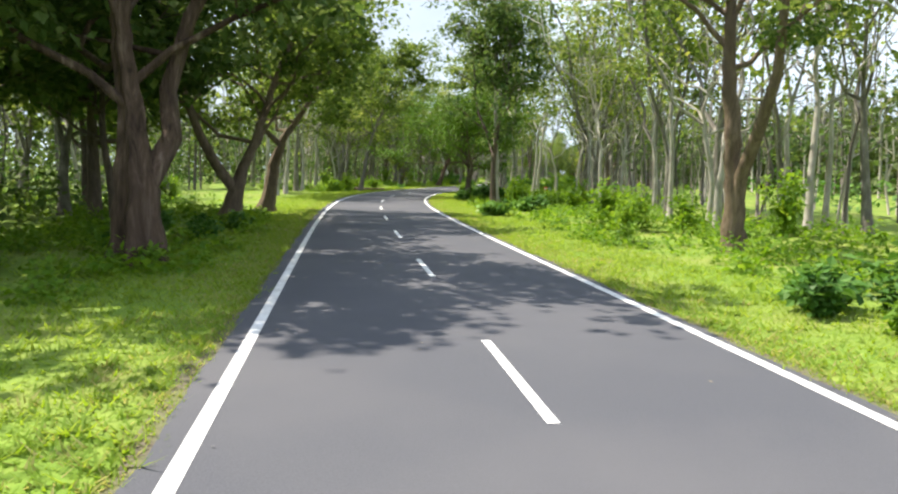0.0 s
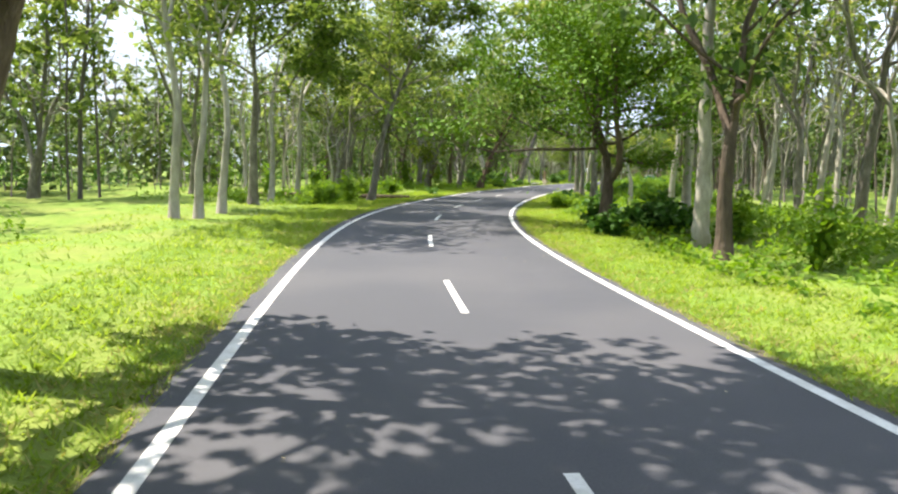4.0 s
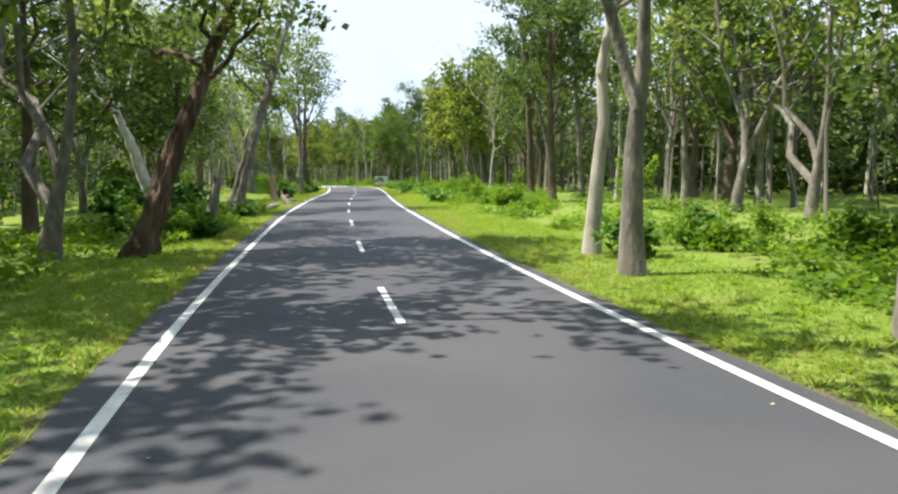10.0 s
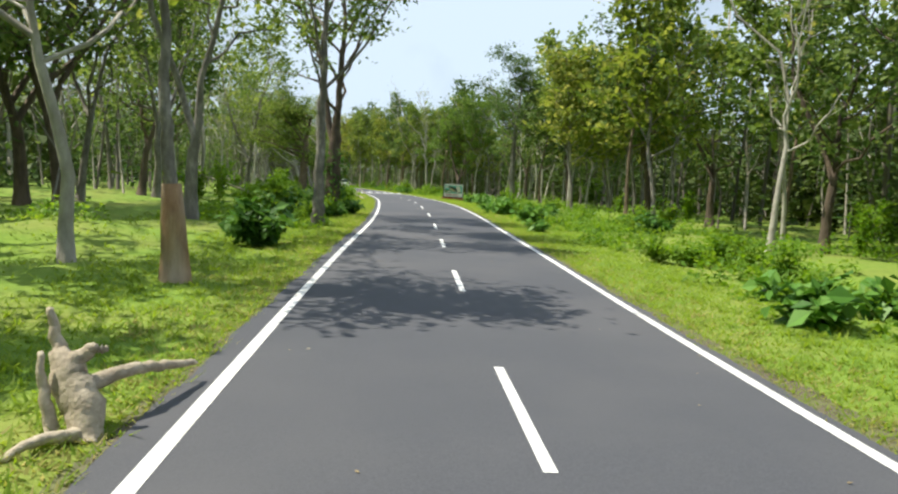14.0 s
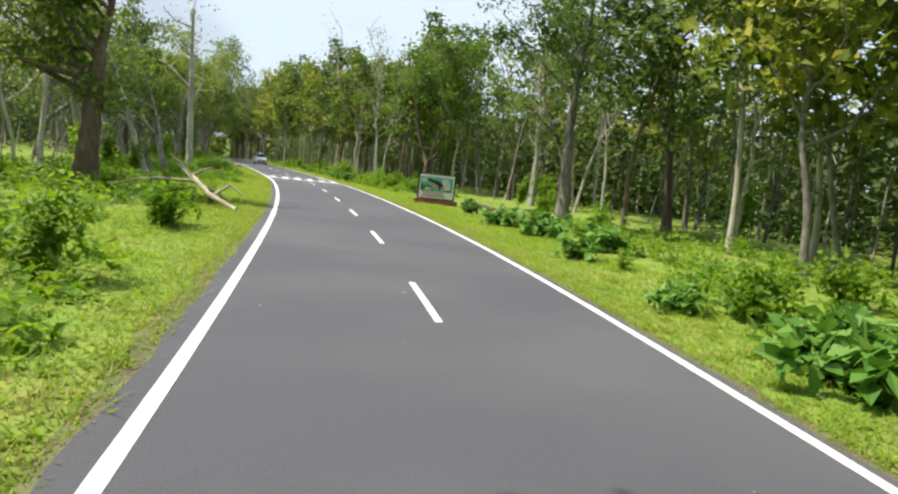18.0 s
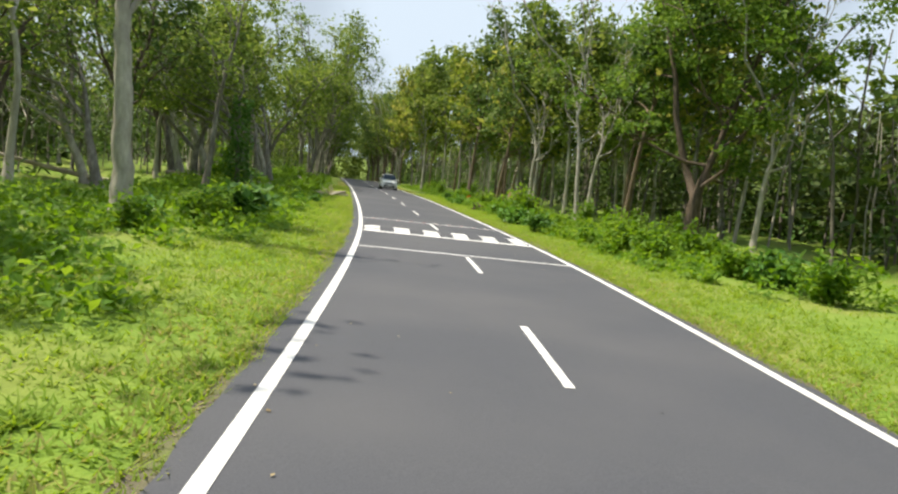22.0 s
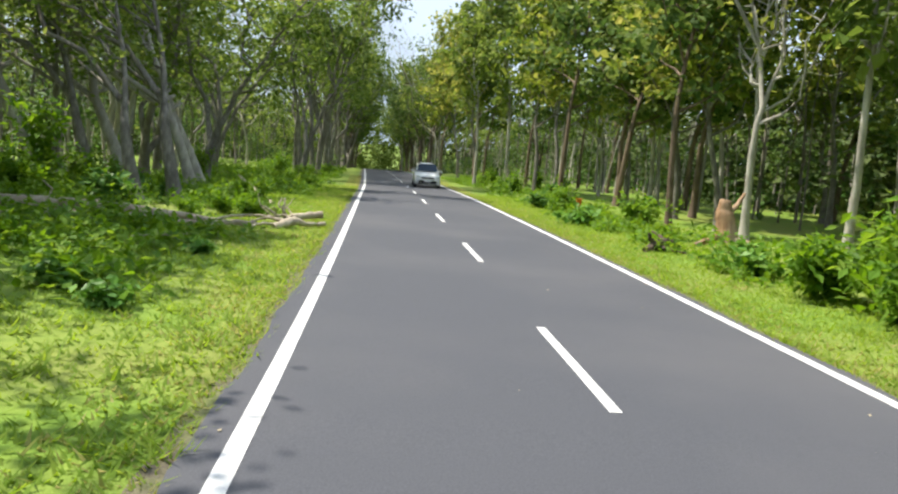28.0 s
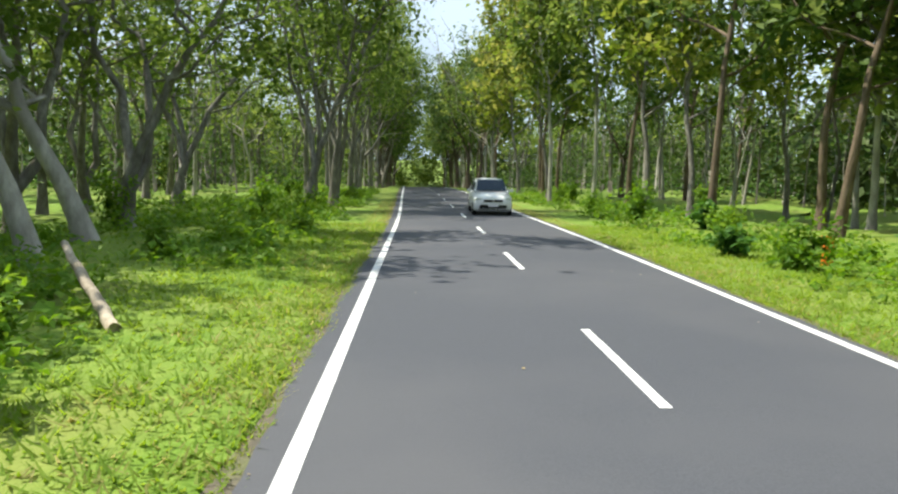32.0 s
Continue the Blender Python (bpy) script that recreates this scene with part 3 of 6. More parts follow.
place_tree(94.4, -5.3, "thick brown tree leaning over the road", seed=15, h=10.3, dia=0.58, lean=(0.40, 0.15), bow=(-0.2, 0), first=0.45, limbs=10, reach=3.4, leaf_n=4400, leaf=0.24, bark=BARK_RIDGED, leaf_mat=LEAF_MID, flute=0.26, flare=0.7, sides=18, twist=0.4, bias=(-0.4, 0.1), puff=0.95)
place_tree(114.6, -5.7, "large grey tree with a deeply fluted split trunk", seed=16, h=12, dia=0.60, lean=(0.31, 0.0), bow=(-0.25, 0), first=0.45, limbs=10, reach=3.6, leaf_n=3000, leaf=0.22, bark=BARK_GREY, leaf_mat=LEAF_MID, flute=0.26, flare=1.1, sides=22, puff=0.8, bias=(-0.6, 0.15))
ivy_tree = place_tree(151.6, -5.0, "huge ivy-shaded brown tree with a twin trunk", seed=17, h=13, dia=0.78, lean=(0.03, 0), first=0.42, limbs=12, reach=4.2, rise=0.6, bias=(-0.1, -0.1), leaf_n=3800, leaf=0.22, bark=BARK_DARK, leaf_mat=LEAF_DARK, flute=0.15, sides=18, split=0.3, forks=1)
ivy(ivy_tree, 5, 3.2, 0.52, 900)
place_tree(179.6, -9.2, "broad old tree with a thick brown trunk", seed=48, h=7.6, dia=0.9, first=0.4, limbs=13, reach=2.5, leaf_n=5200, leaf=0.24, bark=BARK_BROWN, leaf_mat=LEAF_MID, flute=0.1, flare=0.6, sides=16, puff=0.8, bias=(-1.15, 0.1))
place_tree(109.0, -8.1, "white bare dead tree leaning away with forked limbs", seed=19, h=9.5, dia=0.62, lean=(-0.33, 0), first=0.42, limbs=7, reach=3.6, rise=0.7, leaf_n=0, bark=WHITEWOOD, twist=0.12, sides=14, flute=0.1, flare=0.5, split=0.42, forks=1, bias=(-0.2, 0))
place_tree(111.2, -7.7, "low dark tree with a dense bushy crown", seed=18, h=9.0, dia=0.34, first=0.14, limbs=16, reach=2.1, rise=0.35, leaf_n=7000, leaf=0.2, bark=BARK_DARK, leaf_mat=LEAF_DARK, bias=(-0.35, 0.1), puff=1.0)
place_tree(104.0, -7.5, "thin dark tree curving towards the road", seed=56, h=8.5, dia=0.2, lean=(0.30, 0.1), bow=(0.4, 0), first=0.5, limbs=7, reach=2.0, leaf_n=1100, leaf=0.2, bark=BARK_DARK, leaf_mat=LEAF_MID, twist=0.3)
place_tree(87.5, -8.0, "twisted brown tree forking at its base into bare stems", seed=57, h=3.6, dia=0.34, first=0.75, limbs=7, reach=1.2, rise=0.2, leaf_n=520, leaf=0.34, bark=BARK_BROWN, leaf_mat=LEAF_YELLOW, puff=0.6, forks=1, split=0.12, twist=0.4, flute=0.2, sides=12, flare=0.8, taper=0.9)
place_tree(20.8, -10.0, "dark dense tree shading the verge", seed=28, h=11, dia=0.5, first=0.3, limbs=13, reach=4.4, rise=0.4, leaf_n=12000, leaf=0.36, bark=BARK_DARK, leaf_mat=LEAF_DARK, puff=1.2)
place_tree(78.8, 6.6, "tall grey tree with a crown over the road", seed=37, h=12.5, dia=0.5, first=0.4, limbs=15, reach=5.4, leaf_n=11500, leaf=0.32, bark=BARK_GREY, leaf_mat=LEAF_MID, puff=1.3, bias=(-0.7, 0.0))
place_tree(72.4, -9.4, "grey tree reaching over the road", seed=54, h=11.5, dia=0.36, first=0.42, limbs=14, reach=3.8, leaf_n=3400, leaf=0.30, bark=BARK_GREY, leaf_mat=LEAF_MID, puff=1.1, bias=(1.2, -0.1), split=0.3, forks=0)
place_tree(72.8, 7.3, "grey tree with a wide leafy crown", seed=38, h=12, dia=0.42, first=0.45, limbs=10, reach=3.6, leaf_n=7500, leaf=0.26, bark=BARK_GREY, leaf_mat=LEAF_DARK, puff=1.3, bias=(-0.45, 0.3))
place_tree(101.2, -10.2, "big dark tree shading the verge and road", seed=44, h=11.5, dia=0.55, first=0.32, limbs=14, reach=4.2, rise=0.4, leaf_n=8000, leaf=0.24, bark=BARK_DARK, leaf_mat=LEAF_DARK, puff=1.1, bias=(-0.2, 0))
place_tree(28.4, -12.8, "dense broad tree shading the verge", seed=45, h=11, dia=0.5, first=0.3, limbs=14, reach=4.6, rise=0.35, leaf_n=9000, leaf=0.34, bark=BARK_DARK, leaf_mat=LEAF_MID, puff=1.2, split=0.3, forks=1)
place_tree(15.6, -12.2, "broad dark tree at the forest edge", seed=47, h=10.5, dia=0.45, first=0.3, limbs=13, reach=4.4, rise=0.35, leaf_n=10000, leaf=0.36, bark=BARK_DARK, leaf_mat=LEAF_DARK, puff=1.2, split=0.25, forks=1)
# added tree, left of the opening view, there to cast shade on the verge
place_tree(10.0, -11.4, "broad dark tree added out of view to shade the verge", seed=59, h=10, dia=0.45, first=0.26, limbs=14, reach=4.4, rise=0.3, leaf_n=10000, leaf=0.34, bark=BARK_DARK, leaf_mat=LEAF_DARK, puff=1.2, split=0.25, forks=1)
place_tree(17.6, -8.4, "dark leaning tree in the shaded verge", seed=60, h=8.5, dia=0.3, lean=(-0.12, 0.1), first=0.35, limbs=12, reach=3.4, rise=0.3, leaf_n=7000, leaf=0.32, bark=BARK_DARK, leaf_mat=LEAF_DARK, puff=1.1, bias=(-0.2, 0))
place_tree(23.6, -12.0, "dense leafy tree with low boughs", seed=46, h=10.5, dia=0.45, first=0.3, limbs=14, reach=4.4, rise=0.35, leaf_n=11000, leaf=0.26, bark=BARK_GREY, leaf_mat=LEAF_MID, puff=1.2, split=0.25, forks=1)
# dark spreading trees on the right of the first bend
place_tree(49.1, 5.8, "spreading umbrella-shaped fresh green tree by the verge", seed=21, h=6.4, dia=0.52, lean=(-0.1, 0), bow=(0.25, 0), first=0.46, limbs=22, reach=4.2, rise=0.02, leaf_n=26000, leaf=0.155, bark=BARK_DARK, leaf_mat=LEAF_BRIGHT, puff=1.0, forks=2, split=0.3)
place_tree(13.5, 8.9, "stout brown tree with dense green crown", seed=23, h=12, dia=0.6, lean=(-0.05, 0), first=0.45, limbs=12, reach=3.2, leaf_n=5200, leaf=0.24, bark=BARK_BROWN, leaf_mat=LEAF_DARK, sides=12, forks=1)
place_tree(143.2, -4.7, "tall grey half-bare tree with dead upper branches", seed=24, h=13, dia=0.46, lean=(0.02, 0), first=0.45, limbs=12, reach=3.8, rise=0.8, leaf_n=2800, leaf=0.24, bark=BARK_GREY, leaf_mat=LEAF_MID, sides=12)
place_tree(186.1, 10.6, "big grey roadside tree with broad crown", seed=25, h=13, dia=0.66, first=0.42, limbs=11, reach=3.8, leaf_n=8500, leaf=0.22, bark=BARK_GREY, leaf_mat=LEAF_DARK, bias=(-0.2, 0), puff=1.1, sides=12)
place_tree(221.8, 12.6, "big dense broadleaf tree with a wide low crown", seed=26, h=13.5, dia=0.7, first=0.24, limbs=18, reach=5.4, rise=0.35, leaf_n=16000, leaf=0.25, bark=BARK_DARK, leaf_mat=LEAF_FRESH, puff=1.15, split=0.2, forks=1)

KINDS = {
    "grey": [tree_meshes(31 + k, h=11.5 + k, dia=0.40, first=0.38, limbs=9, reach=2.9, leaf_n=1890, leaf=0.29, puff=0.85, bark=BARK_GREY, leaf_mat=LEAF_MID, lean=(0.05 * k - 0.05, 0.03), split=0.34 - 0.06 * k, forks=1 + k % 2, twist=0.90, gnarl=0.6) for k in range(3)],
    "pale": [tree_meshes(41 + k, h=12 + k, dia=0.28, first=0.45, limbs=9, reach=2.2, leaf_n=1390, leaf=0.27, puff=0.8, bark=BARK_PALE, leaf_mat=LEAF_MID, lean=(0.04, 0.03 * k), split=0.45, forks=1, twist=0.80) for k in range(3)],
    "dark": [tree_meshes(51 + k, h=10.5 + k, dia=0.46, first=0.32, limbs=11, reach=3.1, leaf_n=2380, leaf=0.32, puff=0.95, bark=BARK_DARK, leaf_mat=LEAF_DARK, split=0.3, forks=1 + k, twist=0.64) for k in range(2)],
    "teak": [tree_meshes(61 + k, h=10.5 + k, dia=0.25, first=0.34, limbs=13, reach=2.4, leaf_n=1890, leaf=0.38, bark=(BARK_GREY, BARK_PALE, BARK_BROWN)[k], leaf_mat=(LEAF_YELLOW, LEAF_MID, LEAF_DARK)[k], puff=0.75, twist=0.80) for k in range(3)],
    "bare": [tree_meshes(71 + k, h=9.5 + k, dia=0.24, first=0.34, limbs=12, reach=2.2, rise=0.85, leaf_n=260, leaf=0.20, bark=BARK_PALE, leaf_mat=LEAF_YELLOW, split=0.4, forks=1, twist=1.10, gnarl=0.6) for k in range(3)],
    "away": [tree_meshes(91 + k, h=9.2 + k, dia=0.46, first=0.36, limbs=9, reach=2.4, leaf_n=1150, leaf=0.28, puff=0.8, bark=(BARK_GREY, BARK_PALE)[k], leaf_mat=LEAF_MID, lean=(-0.18, 0), bias=(-1.25, 0.2), split=0.25 + 0.1 * k, forks=1, twist=0.90, gnarl=0.6) for k in range(2)],
    "fork": [tree_meshes(81 + k, h=10 + k, dia=0.46, first=0.45, limbs=8, reach=2.8, leaf_n=1890, leaf=0.29, puff=0.85, bark=BARK_GREY, leaf_mat=LEAF_MID, forks=2, split=0.14, lean=(0.06, 0), twist=1.00, gnarl=0.6) for k in range(2)],
}
SAYS = {"away": "crooked grey tree leaning away from the road", "grey": "slender grey-barked forest tree with a leafy crown", "pale": "tall pale-barked thin forest tree", "dark": "dark-barked tree with a dense deep green crown",
        "teak": "straight young teak tree with broad leaves", "bare": "thin pale half-bare forest tree", "fork": "grey tree forking low into several trunks"}
WIDTH = {"away": 0.46, "grey": 0.42, "pale": 0.32, "dark": 0.48, "teak": 0.30, "bare": 0.26, "fork": 0.46}
first_of = {}
plant_rng = random.Random(7)


def plant(kind, spots, tall=1.0):
    """Trees of one kind at (s, u, trunk width)."""
    for s, u, w in spots:
        v = plant_rng.randrange(len(KINDS[kind]))
        size = tall * plant_rng.uniform(0.98, 1.24)
        girth = min(1.5, max(0.7, 0.9 * w / WIDTH[kind])) / size
        m = spot(s, u, plant_rng.uniform(-12, 12) if kind == "away" else plant_rng.uniform(-40, 40)) @ Matrix.Rotation(radians(plant_rng.gauss(0, 2.6)), 4, "X") @ Matrix.Rotation(radians(plant_rng.gauss(0, 2.6)), 4, "Y") @ Matrix.Diagonal((size * (1 + girth) / 2, size * (1 + girth) / 2, size, 1))
        if (kind, v) not in first_of:
            first_of[kind, v] = tree(m, KINDS[kind][v], SAYS[kind], "forest trees")
        else:
            copy_thing(first_of[kind, v], pose(0, 0, 0)).matrix_basis = m


plant("pale", [(49.6, -9.0, 0.41), (50.0, -8.3, 0.45), (51.9, -8.2, 0.42), (62.7, -10.4, 0.4), (68.9, -11.5, 0.5), (85.8, -19.6, 0.5)])
place_tree(57.2, -9.0, "tall grey tree spreading over the road", seed=49, h=12, dia=0.48, first=0.42, limbs=11, reach=4.6, rise=0.4, leaf_n=10500, leaf=0.29, bark=BARK_GREY, leaf_mat=LEAF_MID, puff=1.25, bias=(0.4, -0.1), split=0.3, forks=1)
place_tree(113.0, -12.4, "dense low dark tree in the meadow", seed=50, h=8.5, dia=0.4, first=0.3, limbs=12, reach=3.2, leaf_n=5500, leaf=0.3, bark=BARK_GREY, leaf_mat=LEAF_DARK, puff=1.1, split=0.3, forks=1)
place_tree(121.5, -12.6, "grey spreading tree above the meadow", seed=51, h=8.5, dia=0.5, first=0.32, limbs=12, reach=3.4, leaf_n=5500, leaf=0.3, bark=BARK_GREY, leaf_mat=LEAF_MID, puff=1.1, split=0.3, forks=1)
plant("fork", [(87.3, -8.2, 0.6), (84.4, -15.2, 0.56), (94.1, -7.2, 0.5)])
plant("grey", [(90.2, -9.8, 0.6), (94.4, -14.7, 0.6), (93.4, -19.7, 0.6), (105.7, -15, 0.5)])
plant("bare", [(128.2, -7.5, 0.35)])
stripped = place_tree(127.0, -5.1, "grey tree whose bark is stripped orange at its foot", seed=62, h=9.5, dia=0.29, bow=(-0.25, 0), lean=(0.05, 0), first=0.62, limbs=8, reach=1.9, rise=0.5, leaf_n=2600, leaf=0.24, bark=BARK_GREY, leaf_mat=LEAF_MID, puff=0.8, twist=0.3, sides=12)
part("stripped_bark", quad_mesh("stripped_bark", *tube([(0, 0, -0.1), (-0.02, 0, 0.5), (-0.05, 0, 1.1), (-0.08, 0, 1.7)], [0.29, 0.235, 0.215, 0.17], 12, 0.06, 5, 2, 0.05), RAWWOOD), None, stripped, "raw orange-brown wood where the bark is gone")
plant("grey", [(130.1, -13.1, 0.5), (138.5, -8.2, 0.5)])
plant("dark", [(146.8, -17.7, 0.9), (100.0, -24, 0.7), (121, -27, 0.8)])
plant("away", [(245.0, -13.3, 0.7)])
place_tree(206.5, -8.3, "tall pale grey trunk with a few dead branches", seed=52, h=12, dia=0.52, first=0.45, limbs=8, reach=2.0, rise=0.8, leaf_n=160, leaf=0.22, bark=BARK_PALE, leaf_mat=LEAF_MID, twist=0.2, bias=(-0.4, 0), taper=0.8, sides=12, lean=(-0.05, 0))
ivy_tree = place_tree(227.5, -9.0, "slim tree wrapped in climbing green leaves", seed=61, h=7, dia=0.3, first=0.5, limbs=8, reach=2.2, leaf_n=1000, leaf=0.26, bark=BARK_GREY, leaf_mat=LEAF_MID, bias=(-1.6, 0))
ivy(ivy_tree, 6, 4.6, 0.42, 1300, 0.2)
place_tree(225.0, -10.1, "slanting grey tree with bare upper limbs", seed=53, h=10.5, dia=0.34, lean=(0.10, 0), first=0.45, limbs=8, reach=2.0, rise=0.8, leaf_n=400, leaf=0.22, bark=BARK_GREY, leaf_mat=LEAF_MID, twist=0.3, bias=(-0.4, 0))
plant("away", [(196.1, -9.9, 0.5), (196.9, -8.9, 0.6), (198.1, -9.9, 0.7), (226.3, -15.8, 0.6)], 0.72)
plant("away", [(231.2, -8.8, 0.6)], 0.74)
place_tree(235.4, -12.6, "grey tree with a broad crown shading the logs", seed=63, h=8.4, dia=0.5, first=0.4, limbs=14, reach=3.6, rise=0.4, leaf_n=8000, leaf=0.27, bark=BARK_GREY, leaf_mat=LEAF_MID, puff=1.1, bias=(-0.6, 0), split=0.25, forks=1, gnarl=0.6, twist=0.5)
plant("away", [(245.5, -15.4, 0.6), (241.9, -9.4, 0.5), (222.0, -14.0, 0.5), (212.0, -15.0, 0.5), (206.0, -14.5, 0.5)])
plant("away", [(250.0, -12.3, 0.7), (250.2, -9.7, 0.5), (254.0, -10.3, 0.7)])
plant("away", [(244.5, -8.9, 0.5), (238.5, -14.5, 0.5), (247.0, -12.5, 0.5)])
plant("teak", [(226.8, 11.2, 0.36), (238.6, 11.5, 0.32), (262.5, 8.8, 0.35), (266.0, 9.4, 0.35)], 1.2)
plant("bare", [(230.5, 9.8, 0.3), (231.4, 10.6, 0.26), (241.0, 9.6, 0.3), (242.2, 10.2, 0.26)], 1.15)
plant("fork", [(257.2, -13.7, 0.66), (258.3, -11.0, 0.7), (266.4, -15.5, 0.56), (269.4, -12.8, 0.7)])
plant("pale", [(253.3, -13.5, 0.6), (257.1, -15.3, 0.5), (259.1, -15.9, 0.5)])
# right side
plant("pale", [(9.4, 10.8, 0.4), (24.6, 16.9, 0.35), (24.8, 19.1, 0.25), (28.4, 13.5, 0.27), (31.6, 14.0, 0.27), (37.2, 16.7, 0.6), (52.9, 9.4, 0.7)])
plant("bare", [(19.0, 11.2, 0.4), (16.5, 13.0, 0.3), (22.0, 12.4, 0.3), (33.5, 11.8, 0.26), (42.5, 13.5, 0.28)])
plant("dark", [(41.3, 7.0, 0.3)], 0.95)
place_tree(44.2, 7.5, "straight white-barked trunk with a tall leafy crown", seed=58, h=13.5, dia=0.42, first=0.58, limbs=13, reach=3.4, rise=0.6, leaf_n=7500, leaf=0.27, bark=BARK_PALE, leaf_mat=LEAF_DARK, puff=1.1, sides=12, taper=0.9, twist=0.15)
plant("bare", [(55.8, 15.2, 0.4), (47.5, 14.5, 0.3), (51.0, 17.5, 0.3)])
plant("pale", [(61.6, 10.8, 0.45), (68.1, 11.0, 0.5), (64.0, 15.0, 0.4)])
plant("bare", [(65.9, 12.8, 0.35), (70.2, 8.9, 0.4)])
plant("grey", [(82.7, 5.5, 0.32), (88.3, 4.6, 0.4), (91.3, 13.9, 0.55)])
plant("pale", [(91.8, 5.1, 0.5)])
plant("dark", [(91.7, 15.5, 0.6), (106.7, 16.6, 0.9), (119.5, 20.9, 0.6)])
plant("grey", [(124.2, 24.9, 0.9), (138.0, 16.3, 0.62)])
for s, u, wide, lean_y, seed in ((121.9, 12.7, 0.5, 0.02, 131), (127.5, 12.6, 0.55, -0.01, 132), (125.0, 15.5, 0.42, 0.05, 133)):
    place_tree(s, u, "tall straight grey-brown trunk with a high crown", seed=seed, h=13.5, dia=wide, lean=(-0.03, lean_y), first=0.5, limbs=9, reach=3.2, rise=0.7, leaf_n=3800, leaf=0.26, bark=BARK_DARK if seed < 133 else BARK_GREY, leaf_mat=LEAF_DARK, sides=12, taper=0.9, twist=0.16, puff=0.95, gnarl=0.5)
plant("bare", [(139.5, 11.6, 0.3), (207.3, 17.0, 0.36), (219.7, 23.1, 0.4)])
plant("teak", [(163.3, 14.4, 0.43), (171.8, 16.8, 0.6), (177.1, 17.4, 0.5), (184.0, 12.8, 0.42), (191.4, 19.4, 0.36)])
plant("pale", [(212.0, 19.0, 0.4), (213.2, 20.4, 0.4)])
plant("teak", [(233.2, 20.4, 0.7), (234.2, 14.1, 0.6), (243.0, 19.9, 0.7), (244.8, 8.6, 0.3), (247.5, 11.8, 0.37)])
plant("teak", [(251.3, 11.5, 0.4), (252.0, 12.6, 0.5), (255.3, 21.1, 0.8), (256.9, 22.6, 0.7), (257.0, 10.5, 0.6), (258.3, 14.8, 0.6), (260.0, 11.6, 0.53), (260.3, 13.6, 0.53)])

# the forest behind: the first rows tree by tree
fill = random.Random(3)
woods = {}
for side in (-1, 1):
    s = -14.0
    while s < 292:
        s += fill.uniform(3.6, 6.4)
        u = side * (15.8 + fill.uniform(-1.8, 2.4))
        if side < 0 and (40 < s < 62 or 118 < s < 140):
            u -= 6
        if side > 0 and s > 135:
            kind = fill.choice(["bare", "pale", "bare", "teak", "dark"] if 178 < s < 216 else ["teak", "teak", "teak", "bare", "dark"])
        else:
            kind = fill.choice(["bare", "pale", "bare", "grey"] if side > 0 and s < 75 else ["grey", "pale", "dark", "fork", "bare", "grey"])
        woods.setdefault(kind, []).append((s, u, WIDTH[kind] * fill.uniform(0.8, 1.3)))
for kind, spots in woods.items():
    plant(kind, spots, 1.14 if kind == "teak" else 1.0)
# along the far end of the road, close to the verge
end_rng = random.Random(9)
for side in (-1, 1):
    s = 268.0
    while s < 384:
        s += end_rng.uniform(2.6, 4.4)
        kind = end_rng.choice(["teak", "teak", "bare"]) if side > 0 else end_rng.choice(["grey", "fork", "grey"])
        plant(kind, [(s, side * end_rng.uniform(6.3, 9.5) * (0.8 if s > 300 else 1), WIDTH[kind])], 1.26 if side > 0 else 1.16)
    # crowns that meet above the road where it dips out of sight
    for k in range(9):
        plant("dark", [(318 + 8 * k + end_rng.uniform(-2, 2), side * end_rng.uniform(4.9, 5.8), 0.5)], 1.25)
plant("teak", [(151.5, 11.4, 0.34), (161.0, 13.0, 0.34), (170.6, 12.0, 0.34), (176.5, 13.4, 0.34)], 1.12)

